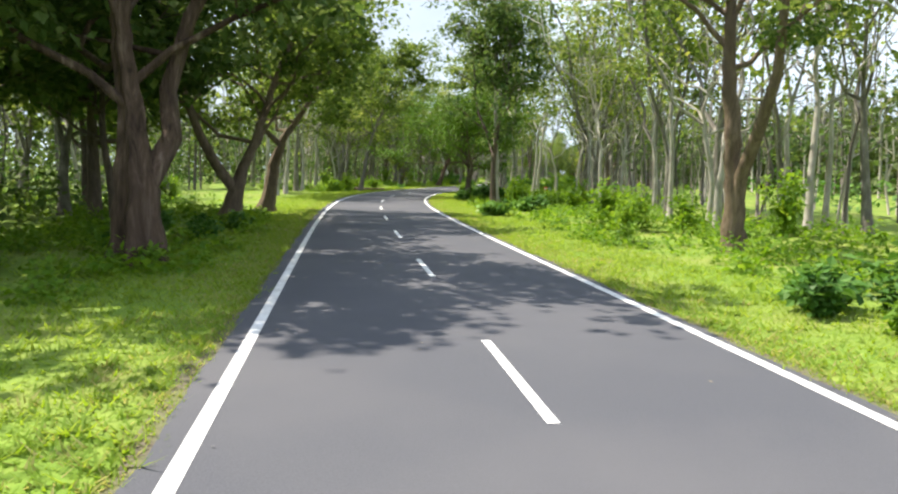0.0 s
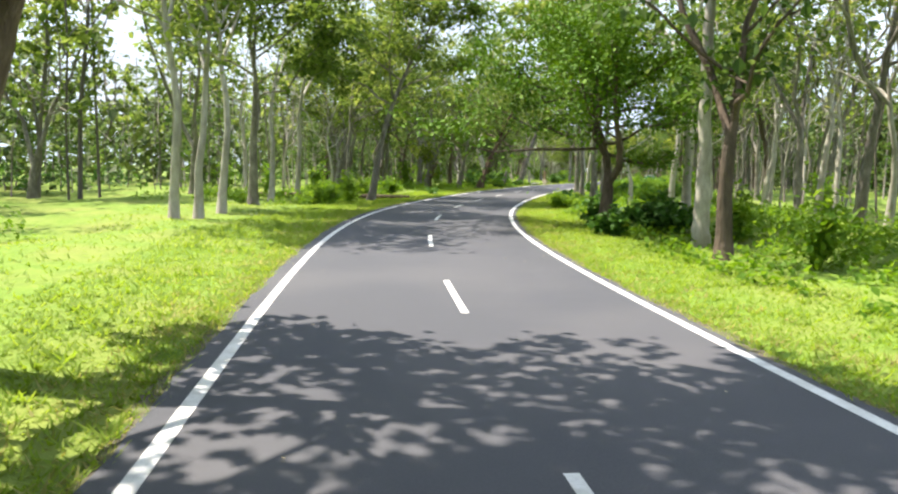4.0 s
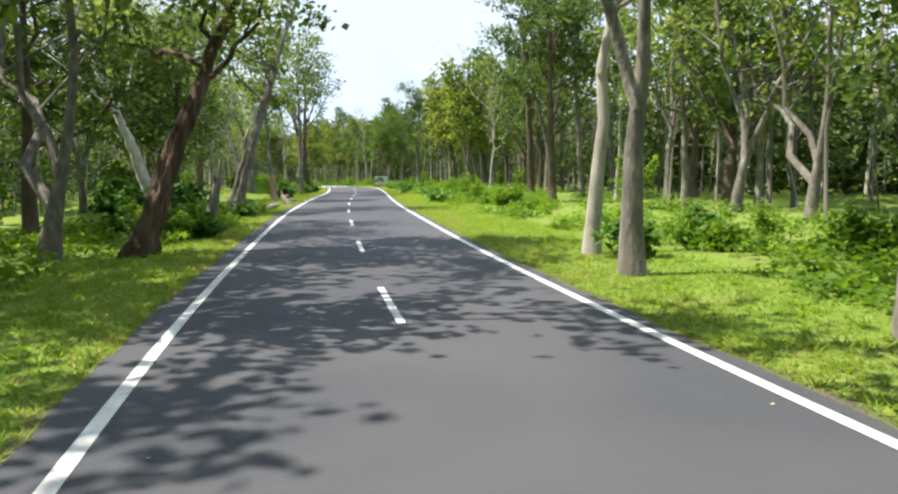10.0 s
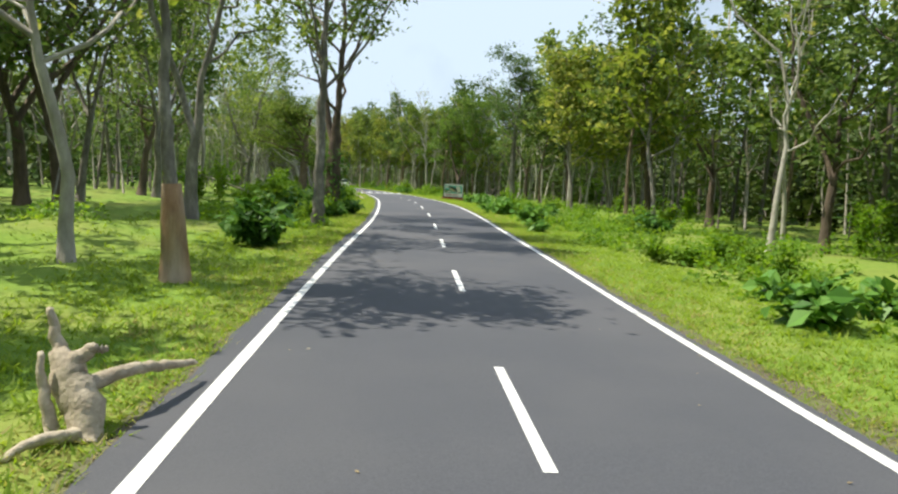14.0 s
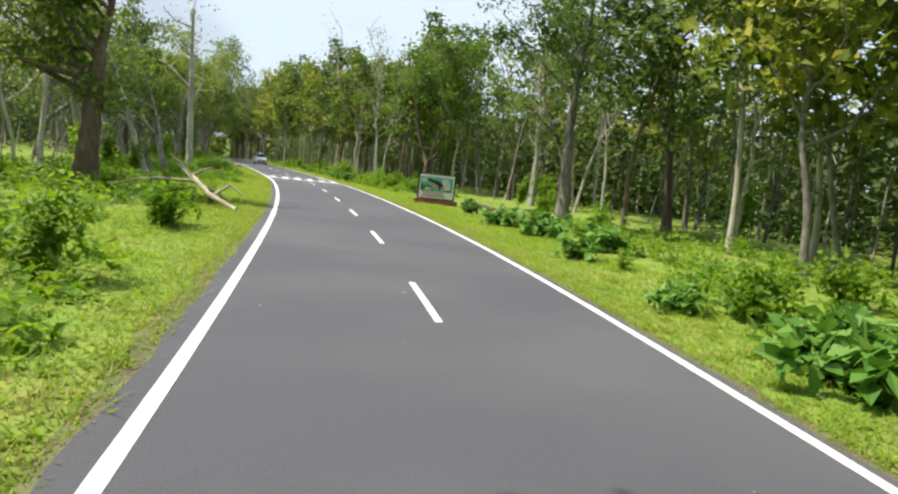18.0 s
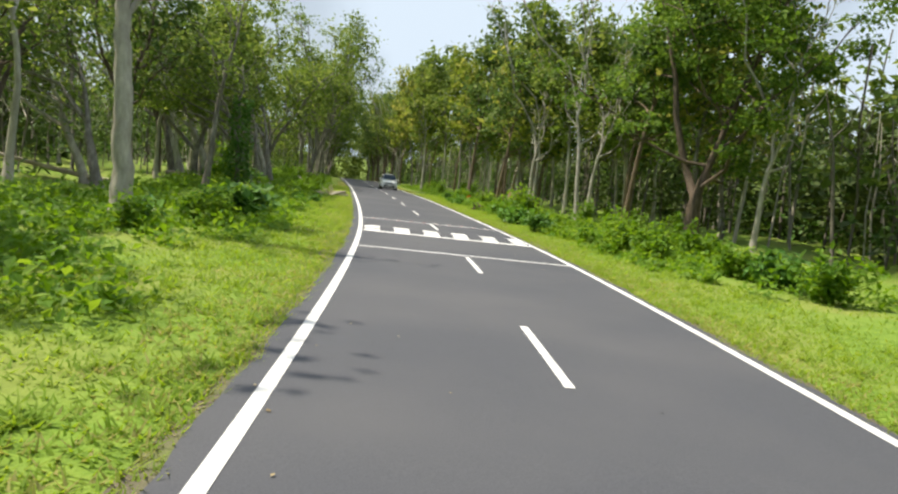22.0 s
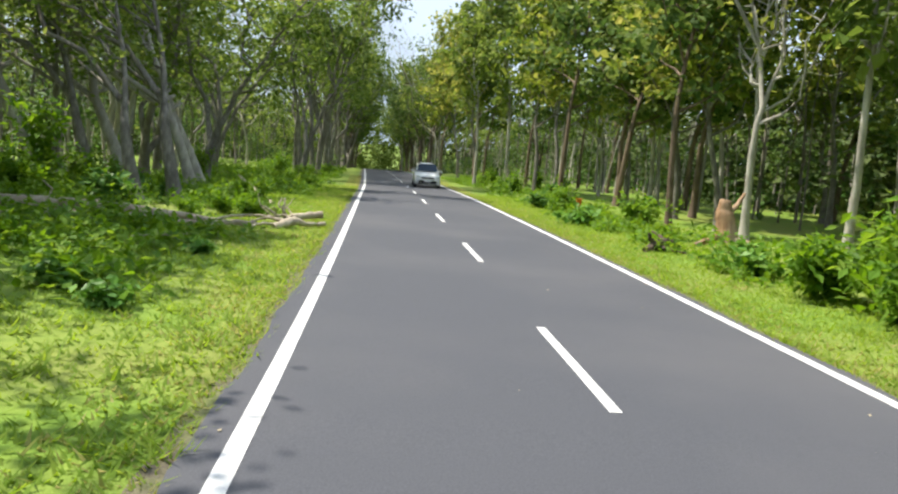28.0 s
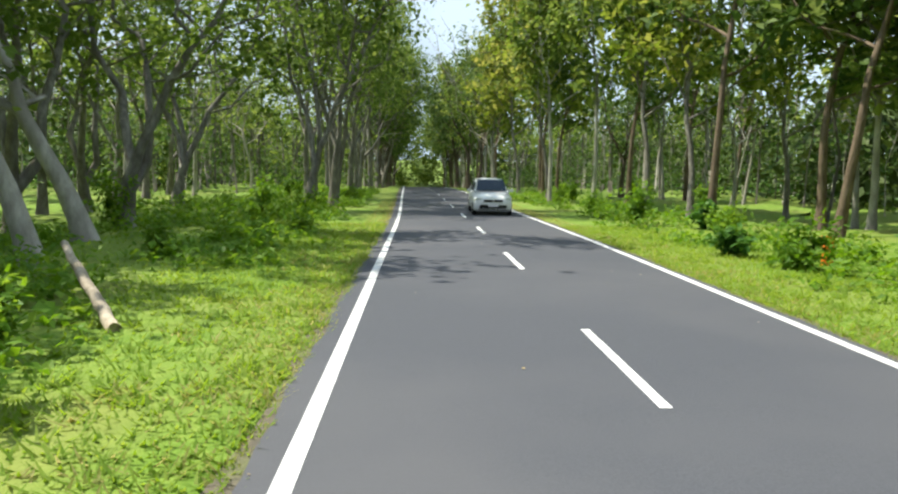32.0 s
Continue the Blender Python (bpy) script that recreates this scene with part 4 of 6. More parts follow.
# deeper rows, joined: stems and crowns past counting
rng = np.random.default_rng(77)
stems, cents, low, inner = [], [], [], []
for k in range(1250):
    s, u = rng.uniform(-60, 412), rng.choice([-1, 1]) * (19 + 41 * rng.uniform(0, 1) ** 1.25)
    if k > 1010:
        s, u = rng.uniform(335, 415), rng.uniform(-60, 60)
        if abs(u) < 6:
            continue
    x, y = on_plan(s, u)
    z = float(ground_z(s, u))
    h = rng.uniform(10, 16)
    lx, ly = rng.normal(0, 0.7, 2)
    thick = rng.uniform(0.06, 0.15)
    stems.append(tube([(x, y, z - 0.3), (x + lx * 0.3, y + ly * 0.4, z + h * 0.3), (x + lx, y + ly * 0.8, z + h * 0.6), (x + lx * 1.1, y + ly, z + h * 0.92)], [thick, thick * 0.85, thick * 0.7, 0.05], 5))
    for b in range(3):
        az, q = rng.uniform(0, 6.28), rng.uniform(0.35, 0.7) * h
        p = np.array([x + lx * 0.8, y + ly * 0.8, z + q])
        e = p + np.array([math.cos(az), math.sin(az), rng.uniform(0.5, 1.4)]) * rng.uniform(1.2, 2.4)
        stems.append(tube([p, (p + e) / 2 + rng.normal(0, 0.12, 3), e], [thick * 0.45, thick * 0.3, 0.02], 4))
    n = 75 if abs(u) > 32 else 120
    if u > 0 and s < 100:
        n = 22
    b = rng.normal(0, 1, (n, 3))
    b /= np.linalg.norm(b, axis=1)[:, None]
    lump = rng.normal(0, 1, (9, 3)) * [1.4, 1.4, 1.7]
    cents.append(np.array([x + lx, y + ly, z + h * 0.74]) + lump[rng.integers(0, 9, n)] + b * rng.uniform(0.1, 0.75, (n, 1)) * [1, 1, 0.6])
    if k % 3 == 0:
        m = 80
        x, y = on_plan(s, np.sign(u) * rng.uniform(18, 32))
        inner.append(np.array([x, y, float(ground_z(s, u)) + rng.uniform(2.2, 5.5)]) + rng.normal(0, 1, (m, 3)) * [1.1, 1.1, 0.8])
    if k % 2 == 0:
        m = 45
        far = 26 + 34 * rng.uniform(0, 1)
        x, y = on_plan(s, np.sign(u) * far)
        low.append(np.array([x, y, float(ground_z(s, u))]) + np.abs(rng.normal(0, 1, (m, 3))) * [0, 0, 1.0] + rng.normal(0, 1.7, (m, 3)) * [1, 1, 0] + [0, 0, 0.1])
for k in range(520):
    s, u = rng.uniform(-5, 330), rng.choice([-1, 1]) * rng.uniform(14.5, 30)
    if u < 0 and u > -22 and 36 < s < 62:
        continue
    x, y = on_plan(s, u)
    z, h, thick = float(ground_z(s, u)), rng.uniform(5, 9.5), rng.uniform(0.03, 0.085)
    lx, ly = rng.normal(0, 0.6, 2)
    kx, ky = rng.normal(0, 0.18, 2)
    stems.append(tube([(x, y, z - 0.2), (x + lx * 0.3 + kx, y + ly * 0.3 + ky, z + h * 0.35), (x + lx * 0.6 - kx, y + ly * 0.6, z + h * 0.65), (x + lx, y + ly, z + h)], [thick, thick * 0.85, thick * 0.65, 0.015], 5))
    for b in range(2):
        az, q = rng.uniform(0, 6.28), rng.uniform(0.35, 0.75)
        f = np.array([x + lx * q * 0.9, y + ly * q * 0.9, z + h * q])
        e = f + np.array([math.cos(az), math.sin(az), rng.uniform(0.8, 1.8)]) * rng.uniform(0.6, 1.3)
        stems.append(tube([f, (f + e) / 2 + rng.normal(0, 0.08, 3), e], [thick * 0.5, thick * 0.35, 0.01], 4))
# leafy middle storey and low brush between the stems
mid = list(inner)
for k in range(420):
    s, side = rng.uniform(0, 335), rng.choice([-1, 1])
    u = side * rng.uniform(17, 30)
    if (side < 0 and 34 < s < 62) or (side > 0 and s < 102):
        continue
    x, y = on_plan(s, u)
    m = 62
    lump = rng.normal(0, 1, (4, 3)) * [1.0, 1.0, 0.8]
    mid.append(np.array([x, y, float(ground_z(s, u)) + rng.uniform(0.8, 6.0)]) + lump[rng.integers(0, 4, m)] + rng.normal(0, 0.6, (m, 3)))
for k in range(150):
    s, u = rng.uniform(300, 412), rng.choice([-1, 1]) * rng.uniform(5.5, 34)
    x, y = on_plan(s, u)
    mid.append(np.array([x, y, float(ground_z(s, u)) + rng.uniform(0.3, 2.2)]) + rng.normal(0, 1, (60, 3)) * [1.6, 1.6, 0.7])
# the crowns that close the end of the road
for k in range(270):
    s, u = rng.uniform(390, 412), rng.uniform(-18, 18)
    if k >= 150:
        s, u = rng.uniform(300, 412), -rng.uniform(14, 40)
    x, y = on_plan(s, u)
    lump = rng.normal(0, 1, (6, 3)) * [1.3, 1.3, 1.1]
    cents.append(np.array([x, y, float(ground_z(s, u)) + 14.5 * rng.uniform(0, 1)]) + lump[rng.integers(0, 6, 170)] + rng.normal(0, 0.55, (170, 3)))
# brush under the shading trees of the first straight
for k in range(85):
    s, u = rng.uniform(4, 40), -rng.uniform(11.5, 25)
    x, y = on_plan(s, u)
    mid.append(np.array([x, y, float(ground_z(s, u)) + rng.uniform(0.2, 1.0) * (1 + 2 * (k % 3 == 0))]) + rng.normal(0, 1, (70, 3)) * [1.0, 1.0, 0.4])
tagged(new("middle_storey", quad_mesh("middle_storey", *leaves(rng, np.vstack(mid), 0.36, 0.35, 0.8), LEAF_DARK, smooth=False)), "shaded dark green leaves between the stems", "forest", kind="stuff")
# the green depth of the forest, closing the view on all sides; its leaves are coloured as if shaded
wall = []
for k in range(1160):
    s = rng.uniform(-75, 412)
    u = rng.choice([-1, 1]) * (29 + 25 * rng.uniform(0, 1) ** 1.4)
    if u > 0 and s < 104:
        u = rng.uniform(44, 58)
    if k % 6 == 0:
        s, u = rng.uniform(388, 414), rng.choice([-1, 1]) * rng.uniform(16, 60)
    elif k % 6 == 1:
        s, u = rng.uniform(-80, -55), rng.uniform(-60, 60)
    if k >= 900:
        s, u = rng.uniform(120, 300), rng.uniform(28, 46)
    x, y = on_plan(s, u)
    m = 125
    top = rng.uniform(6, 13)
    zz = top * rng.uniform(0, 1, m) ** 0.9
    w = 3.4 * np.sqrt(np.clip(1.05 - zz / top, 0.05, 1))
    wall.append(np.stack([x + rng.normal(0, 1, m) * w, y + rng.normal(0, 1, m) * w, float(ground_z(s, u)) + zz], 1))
# the crowns of the wider forest
far_s, far_u = rng.uniform(-84, 415, 4200), rng.choice([-1, 1], 4200) * rng.uniform(50, 86, 4200)
fx, fy = on_plan(far_s, far_u)
tops = np.stack([fx, fy, ground_z(far_s, 0) + 10.5 * rng.uniform(0.02, 1, 4200) ** 0.8], 1)
tops = np.repeat(tops, 5, 0) + rng.normal(0, 1, (21000, 3)) * [2.0, 2.0, 1.2]
tagged(new("far_canopy", quad_mesh("far_canopy", *leaves(rng, tops, 2.0, 0.2, 0.6), LEAF_DARK, smooth=False)), "closed green crowns of the wider forest", "forest", kind="stuff")
tagged(new("forest_depth", quad_mesh("forest_depth", *leaves(rng, np.vstack(wall), 0.9, 0.3, 0.85), LEAF_SHADED, smooth=False)), "leaf wall around the forest with shade painted into its dark green", "forest", kind="stuff")
tagged(new("wood_stems", quad_mesh("wood_stems", *joined(stems), BARK_MIXED)), "grey stems of the deeper forest", "forest", kind="stuff")
tagged(new("wood_canopy", quad_mesh("wood_canopy", *leaves(rng, np.vstack(cents), 0.56, 0.35, 0.8), LEAF_MID, smooth=False)), "green canopy of the deeper forest", "forest", kind="stuff")
tagged(new("thicket", quad_mesh("thicket", *leaves(rng, np.vstack(low), 0.5, 0.1, 0.6), WEED_DARK, smooth=False)), "dense green thicket under the deeper forest", "thicket", kind="stuff")

# ---- undergrowth ----
SHRUBS = {
    "weed": [shrub_mesh(101 + k, h=0.65 + 0.15 * k, r=0.6 + 0.1 * k, leaf_n=300, leaf=0.15, mat=WEED) for k in range(3)],
    "bush": [shrub_mesh(111 + k, h=1.1 + 0.25 * k, r=0.9 + 0.15 * k, stems=14, leaf_n=640, leaf=0.18, mat=WEED) for k in range(3)],
    "sapling": [shrub_mesh(131 + k, h=2.6 + 0.6 * k, r=0.9 + 0.2 * k, stems=9, leaf_n=520, leaf=0.24, mat=WEED) for k in range(2)],
    "broad": [shrub_mesh(141 + k, h=0.85, r=0.8, stems=11, leaf_n=230, leaf=0.29, mat=WEED_PALE, wide=0.75) for k in range(2)],
    "dark": [shrub_mesh(121 + k, h=1.0, r=0.85, stems=10, leaf_n=480, leaf=0.22, mat=WEED_DARK, wide=0.75) for k in range(2)],
}
SHRUB_SAYS = {"broad": "pale green teak seedling with big broad leaves", "sapling": "tall leafy green sapling under the trees", "weed": "low leafy green weed in the grass", "bush": "leafy green lantana bush on the verge", "dark": "dark green big-leaved wild plant"}
first_shrub = {}
bush_rng = random.Random(21)


def grow(kind, spots):
    for s, u, size in spots:
        v = bush_rng.randrange(len(SHRUBS[kind]))
        m = spot(s, u, bush_rng.uniform(0, 360), size)
        if (kind, v) not in first_shrub:
            first_shrub[kind, v] = shrub(m, SHRUBS[kind][v], SHRUB_SAYS[kind], "undergrowth plants")
        else:
            copy_thing(first_shrub[kind, v], pose(0, 0, 0)).matrix_basis = m


grow("bush", [(238.9, -5.4, 0.6), (239.6, -6.3, 0.8), (238.3, -6.9, 0.6), (240.6, -5.6, 0.7), (234.0, -7.4, 0.5), (208.5, -6.4, 0.8), (209.6, -7.2, 1.0), (214.0, -6.0, 0.7)])
grow("dark", [(150.6, -5.7, 1.2), (152.4, -5.8, 1.3), (151.9, -4.2, 0.9), (149.6, -4.6, 0.8), (153.4, -4.6, 0.9), (148.4, -5.4, 1.0)])
grow("broad", [(29.0, 5.0, 0.9), (33.4, 7.4, 1.0), (125.3, 5.5, 1.2), (126.6, 7.8, 1.1), (120.2, 5.2, 1.1), (145.7, 4.4, 0.8), (154.1, 5.8, 1.2), (152.7, 5.1, 1.2), (153.4, 5.6, 1.1), (160.2, 4.7, 1.0), (159.2, 4.6, 1.3), (159.9, 5.1, 1.1), (163.6, 4.5, 0.75),
              (176.4, 6.0, 1.2), (177.0, 6.6, 1.0), (179.9, 5.9, 1.1), (174.3, 7.0, 1.1), (172.5, 7.0, 1.0), (170.2, 5.2, 0.9), (180.0, 5.6, 0.9), (225.0, 4.8, 1.1), (225.8, 5.4, 1.2), (77.0, -4.6, 0.7), (206.7, -8.1, 1.0), (243.4, 4.9, 1.0)])
grow("bush", [(60.9, 4.8, 1.0), (61.5, 5.4, 0.8), (213.0, 5.9, 1.2), (211.5, 6.4, 1.1), (214.5, 6.2, 1.1), (204.5, 8.1, 1.2), (230.4, 5.6, 1.3), (228.6, 5.8, 1.4), (227.4, 5.7, 1.2), (229.4, 6.5, 1.3), (169.4, -5.0, 1.2), (216.6, -7.4, 1.2), (243.7, 7.2, 1.2)])
grow("broad", [(226.8, -5.0, 0.45), (227.8, -5.9, 0.5), (224.4, -5.6, 0.5), (231.2, -5.0, 0.4), (222.6, -6.6, 0.6), (232.7, 5.6, 0.9)])
grow("sapling", [(224.6, -7.6, 0.4), (240.8, -5.4, 0.5), (242.6, -6.2, 0.55)])
grow("dark", [(4.2, 5.2, 0.8), (4.9, 5.9, 0.9), (4.4, 6.6, 0.7)])
grow("dark", [(58.8, 6.5, 1.0), (28.9, 5.4, 0.9)])
grow("dark", [(133.6, -4.9, 1.15), (133.9, -5.0, 1.5), (212.6, -6.8, 1.5), (213.2, -7.2, 1.2), (48.0, 6.6, 1.2), (48.9, 7.4, 1.4), (49.6, 5.9, 1.1), (47.4, 7.6, 1.3), (108.0, -7.6, 1.5), (109.6, -7.4, 1.7), (110.8, -8.2, 2.1), (107.4, -9.5, 2.0), (105.8, -5.9, 0.9), (103.2, -6.4, 1.1)])
grow("dark", [(6.5, 8.8, 1.3), (7.3, 9.8, 1.1), (33.0, 8.0, 1.2), (46.5, 5.6, 1.0), (62.5, 5.2, 1.1), (90.5, 5.7, 1.1)])


def bush_band(seed, count, s0, s1, u0, u1, kinds=("weed", "bush", "bush"), small=0.7, big=1.25):
    """Bushes thrown along a stretch of verge."""
    r = random.Random(seed)
    for _ in range(count):
        grow(r.choice(kinds), [(r.uniform(s0, s1), r.uniform(u0, u1), r.uniform(small, big))])


bush_band(1, 14, 16, 48, 7, 12)
bush_band(2, 22, 56, 80, -12, -6.5)
bush_band(17, 14, 8, 31, -10, -4.6, ("weed", "dark", "weed"), 0.5, 0.9)
grow("bush", [(177.3, -5.6, 0.75), (176.2, -6.3, 0.7), (178.6, -6.4, 0.85), (178.0, -4.9, 0.5)])
bush_band(3, 14, 76, 101, 7, 13, ("weed", "bush", "dark"))
bush_band(4, 17, 110, 140, 6.2, 9.5)
bush_band(5, 16, 143, 163, -7.8, -4.9, ("bush", "bush", "dark"), 0.8, 1.4)
bush_band(6, 12, 140, 190, 6.5, 11, ("bush", "dark", "dark"))
bush_band(7, 12, 165, 200, -14, -8)
bush_band(8, 9, 202, 229, -12, -6.6, ("weed", "bush"), 0.5, 0.9)
bush_band(14, 14, 238.5, 252, -13, -7.4, ("weed", "bush", "dark"))
bush_band(15, 8, 229, 234, -13, -7, ("weed",), 0.5, 0.8)
bush_band(16, 14, 98, 113, -9, -4.4, ("weed", "bush", "dark"), 0.6, 1.0)
bush_band(9, 14, 206, 235, 5.8, 10, ("bush", "bush", "dark"), 0.8, 1.3)
bush_band(10, 10, 250, 288, -10, -5)
bush_band(11, 12, 250, 290, 5.6, 9)
bush_band(12, 24, 5, 290, 9.5, 17, ("sapling",))
bush_band(13, 20, 5, 290, -17, -9.5, ("sapling",))
scatter = random.Random(33)
for k in range(22):
    s = scatter.uniform(2, 285)
    side = scatter.choice([-1, 1, 1])
    u = side * (5.0 + abs(scatter.gauss(0, 4.0)))
    if side < 0 and 95 < s < 135:
        u -= 2.5
    if -4.6 < u < 4.6 or (u < 0 and 227 < s < 238.5):
        continue
    grow(scatter.choice(["weed", "weed", "bush", "bush", "dark"]), [(s, u, scatter.uniform(0.7, 1.25))])

# low weeds past counting: lush leafy mounds over the stretches that are overgrown
LUSH = [(4, 62, 5.6, 15, 620), (6, 31, -11, -4.7, 260), (2, 46, -24, -10.5, 330), (58, 98, -15, -6.6, 330), (76, 108, 6.4, 15, 330), (54, 78, 5.4, 14, 150), (97, 114, -10, -4.2, 190), (108, 166, 5.5, 9.8, 330), (112, 196, 9.8, 16, 240),
        (140, 167, -10, -4.3, 260), (166, 196, -14, -6.5, 200), (166, 184, 6.5, 10, 60), (196, 234, -13, -5.0, 560), (204, 237, 5.0, 10.5, 330), (237, 250, 5.0, 7.5, 70), (250, 296, 4.9, 9, 200), (238.5, 300, -13, -5.0, 600), (229, 238, -13, -6.5, 70), (116, 140, -16, -9, 60)]
rng = np.random.default_rng(41)
cs, sizes = [], []
for s0, s1, u0, u1, count in LUSH:
    hs, hu = rng.uniform(s0, s1, count), rng.uniform(u0, u1, count)
    drift = np.sin(hs * 0.55 + hu) + np.sin(hu * 1.3 - hs * 0.31) + rng.normal(0, 0.8, count)
    for s, u in zip(hs[drift > -0.7], hu[drift > -0.7]):
        x, y = on_plan(s, u)
        wide, top = rng.uniform(0.25, 0.75), rng.uniform(0.16, 0.5) * (1.0 + min(0.6, max(0, abs(u) - 5) * 0.1))
        m = int(22 + 50 * wide)
        d = rng.normal(0, 1, (m, 3))
        d /= np.linalg.norm(d, axis=1)[:, None]
        d[:, 2] = np.abs(d[:, 2])
        cs.append(np.array([x, y, float(ground_z(s, u)) + 0.01]) + d * [wide, wide, top] * rng.uniform(0.5, 1.1, (m, 1)))
tagged(new("ground_weeds", quad_mesh("ground_weeds", *leaves(rng, np.vstack(cs), 0.17, 0.1, 0.75), WEED, smooth=False)), "low broad-leaved green ground weeds", "weeds", kind="stuff")

# grass: fine bent blades, thicker along the asphalt's edge
def tri_mesh(name, verts, mat):
    me = bpy.data.meshes.new(name)
    n = len(verts) // 3
    me.vertices.add(3 * n)
    me.vertices.foreach_set("co", np.asarray(verts, np.float32).ravel())
    me.loops.add(3 * n)
    me.loops.foreach_set("vertex_index", np.arange(3 * n, dtype=np.int32))
    me.polygons.add(n)
    me.polygons.foreach_set("loop_start", np.arange(n, dtype=np.int32) * 3)
    me.polygons.foreach_set("loop_total", np.full(n, 3, np.int32))
    me.materials.append(mat)
    me.update(calc_edges=True)
    return me


def grass_band(seed, count, width, height, s1=262, power=1.0, tuft=0.0):
    """Blades from the asphalt's edge outwards, gathered in tufts."""
    r = np.random.default_rng(seed)
    s, side, f = r.uniform(-1, s1, count), r.choice([-1, 1], count), r.uniform(0, 1, count)
    if tuft:
        home = r.integers(0, count // 14, count)
        s, side, f = s[home] + r.normal(0, tuft, count), side[home], f[home]
    u = np.abs(np.where(side < 0, asphalt_edge(s, -1), asphalt_edge(s, 1)) + 0.02 + width * f ** power + r.normal(0, tuft, count)) * side
    keep = np.abs(u) > np.where(side < 0, asphalt_edge(s, -1), asphalt_edge(s, 1)) - 0.06
    s, u = s[keep], u[keep]
    count = len(s)
    x, y = on_plan(s, u)
    z = ground_z(s, u)
    az, h = r.uniform(0, 2 * math.pi, count), height * r.uniform(0.45, 1.4, count)
    w = 0.006 + 0.008 * r.uniform(0, 1, count) + 0.002 * np.abs(u)
    turn = az + math.pi / 2 + r.normal(0, 0.4, count)
    out = h * r.uniform(0.7, 2.2, count)
    side_v = np.stack([np.cos(az) * w, np.sin(az) * w, 0 * w], 1)
    b = np.stack([x, y, z - 0.01], 1)
    return np.stack([b - side_v, b + side_v, b + np.stack([np.cos(turn) * out, np.sin(turn) * out, h], 1)], 1).reshape(-1, 3)


tagged(new("grass", tri_mesh("grass", np.vstack([grass_band(1, 300000, 3.6, 0.07, 262, 1.5), grass_band(2, 70000, 8.0, 0.09, 262, 0.9), grass_band(3, 60000, 3.0, 0.12, 262, 1.0, 0.07)]), GRASS)), "short bright green verge grass", "grass", kind="stuff")
tagged(new("dry_grass", tri_mesh("dry_grass", np.vstack([grass_band(4, 60000, 0.9, 0.06, 285, 1.6), grass_band(5, 24000, 1.6, 0.08, 262, 1.2, 0.10)]), GRASS_DRY)), "dry straw-coloured grass fringing the asphalt", "grass", kind="stuff")

# ---- logs, roots and stumps ----
def wood_mesh(name, path, radii, mat, sides=9, seed=0):
    """A crooked piece of wood along local points."""
    rng = np.random.default_rng(seed)
    p = np.asarray(path, float)
    t, f = np.linspace(0, 1, len(p)), np.linspace(0, 1, 4 * len(p))
    p = np.stack([np.interp(f, t, p[:, k]) for k in range(3)], 1) + rng.normal(0, 0.008, (len(f), 3))
    r = np.interp(f, t, radii) * rng.uniform(0.96, 1.04, len(f))
    return quad_mesh(name, *tube(p, r, sides + 2, 0.10, 3, seed, 0.05), mat)


def at_spot(s, u, lift=0.0):
    x, y = on_plan(s, u)
    return np.array([float(x), float(y), float(ground_z(s, u)) + lift])


def log(label, path, radii, mat, seed=0, name="log", limbs=()):
    """A fallen log or branch through (s, u, height) places; limbs are side branches."""
    pts = [at_spot(*p) for p in path]
    base = Matrix.Translation(pts[0])
    t = thing(name, base, label, name.replace("_", " "))
    part("stem", wood_mesh("stem", [q - pts[0] for q in pts], radii, mat, seed=seed), mat, t)
    for k, (way, rr) in enumerate(limbs):
        part("limb", wood_mesh("limb", [at_spot(*p) - pts[0] for p in way], np.linspace(rr, rr * 0.4, len(way)), mat, 7, seed + k + 1), mat, t)
    return t


log("long weathered brown log lying in the weeds", [(66.6, -13.0, 0.12), (67.2, -9.0, 0.14), (68.6, -4.6, 0.12)], [0.16, 0.17, 0.12], BARK_BROWN, 1)
log("second weathered brown log beside the first", [(67.6, -12.0, 0.10), (68.2, -8.4, 0.12), (69.3, -4.3, 0.10)], [0.12, 0.14, 0.10], BARK_BROWN, 2)
log("mossy grey log lying along the verge", [(113.2, -4.15, 0.10), (114.6, -4.05, 0.13), (116.0, -3.95, 0.14), (117.6, -3.85, 0.12)], [0.14, 0.14, 0.13, 0.10], BARK_PALE, 3)
log("pale gnarled root stump with upturned roots", [(119.30, -3.40, -0.05), (119.45, -3.50, 0.2), (119.55, -3.65, 0.42), (119.60, -3.75, 0.6)], [0.10, 0.15, 0.14, 0.07], DEADWOOD, 4, "root_stump",
    [([(119.60, -3.73, 0.52), (119.65, -3.80, 0.72), (119.65, -3.84, 0.92)], 0.065), ([(119.35, -3.70, 0.05), (119.40, -3.78, 0.35), (119.45, -3.82, 0.62)], 0.055), ([(119.50, -3.55, 0.34), (120.00, -3.30, 0.38), (120.50, -3.15, 0.30), (120.90, -3.05, 0.22)], 0.07),
     ([(119.55, -3.65, 0.5), (119.60, -3.50, 0.62), (119.65, -3.42, 0.6)], 0.07), ([(119.30, -3.45, 0.05), (119.00, -3.65, 0.08), (118.80, -3.80, 0.02)], 0.06)])
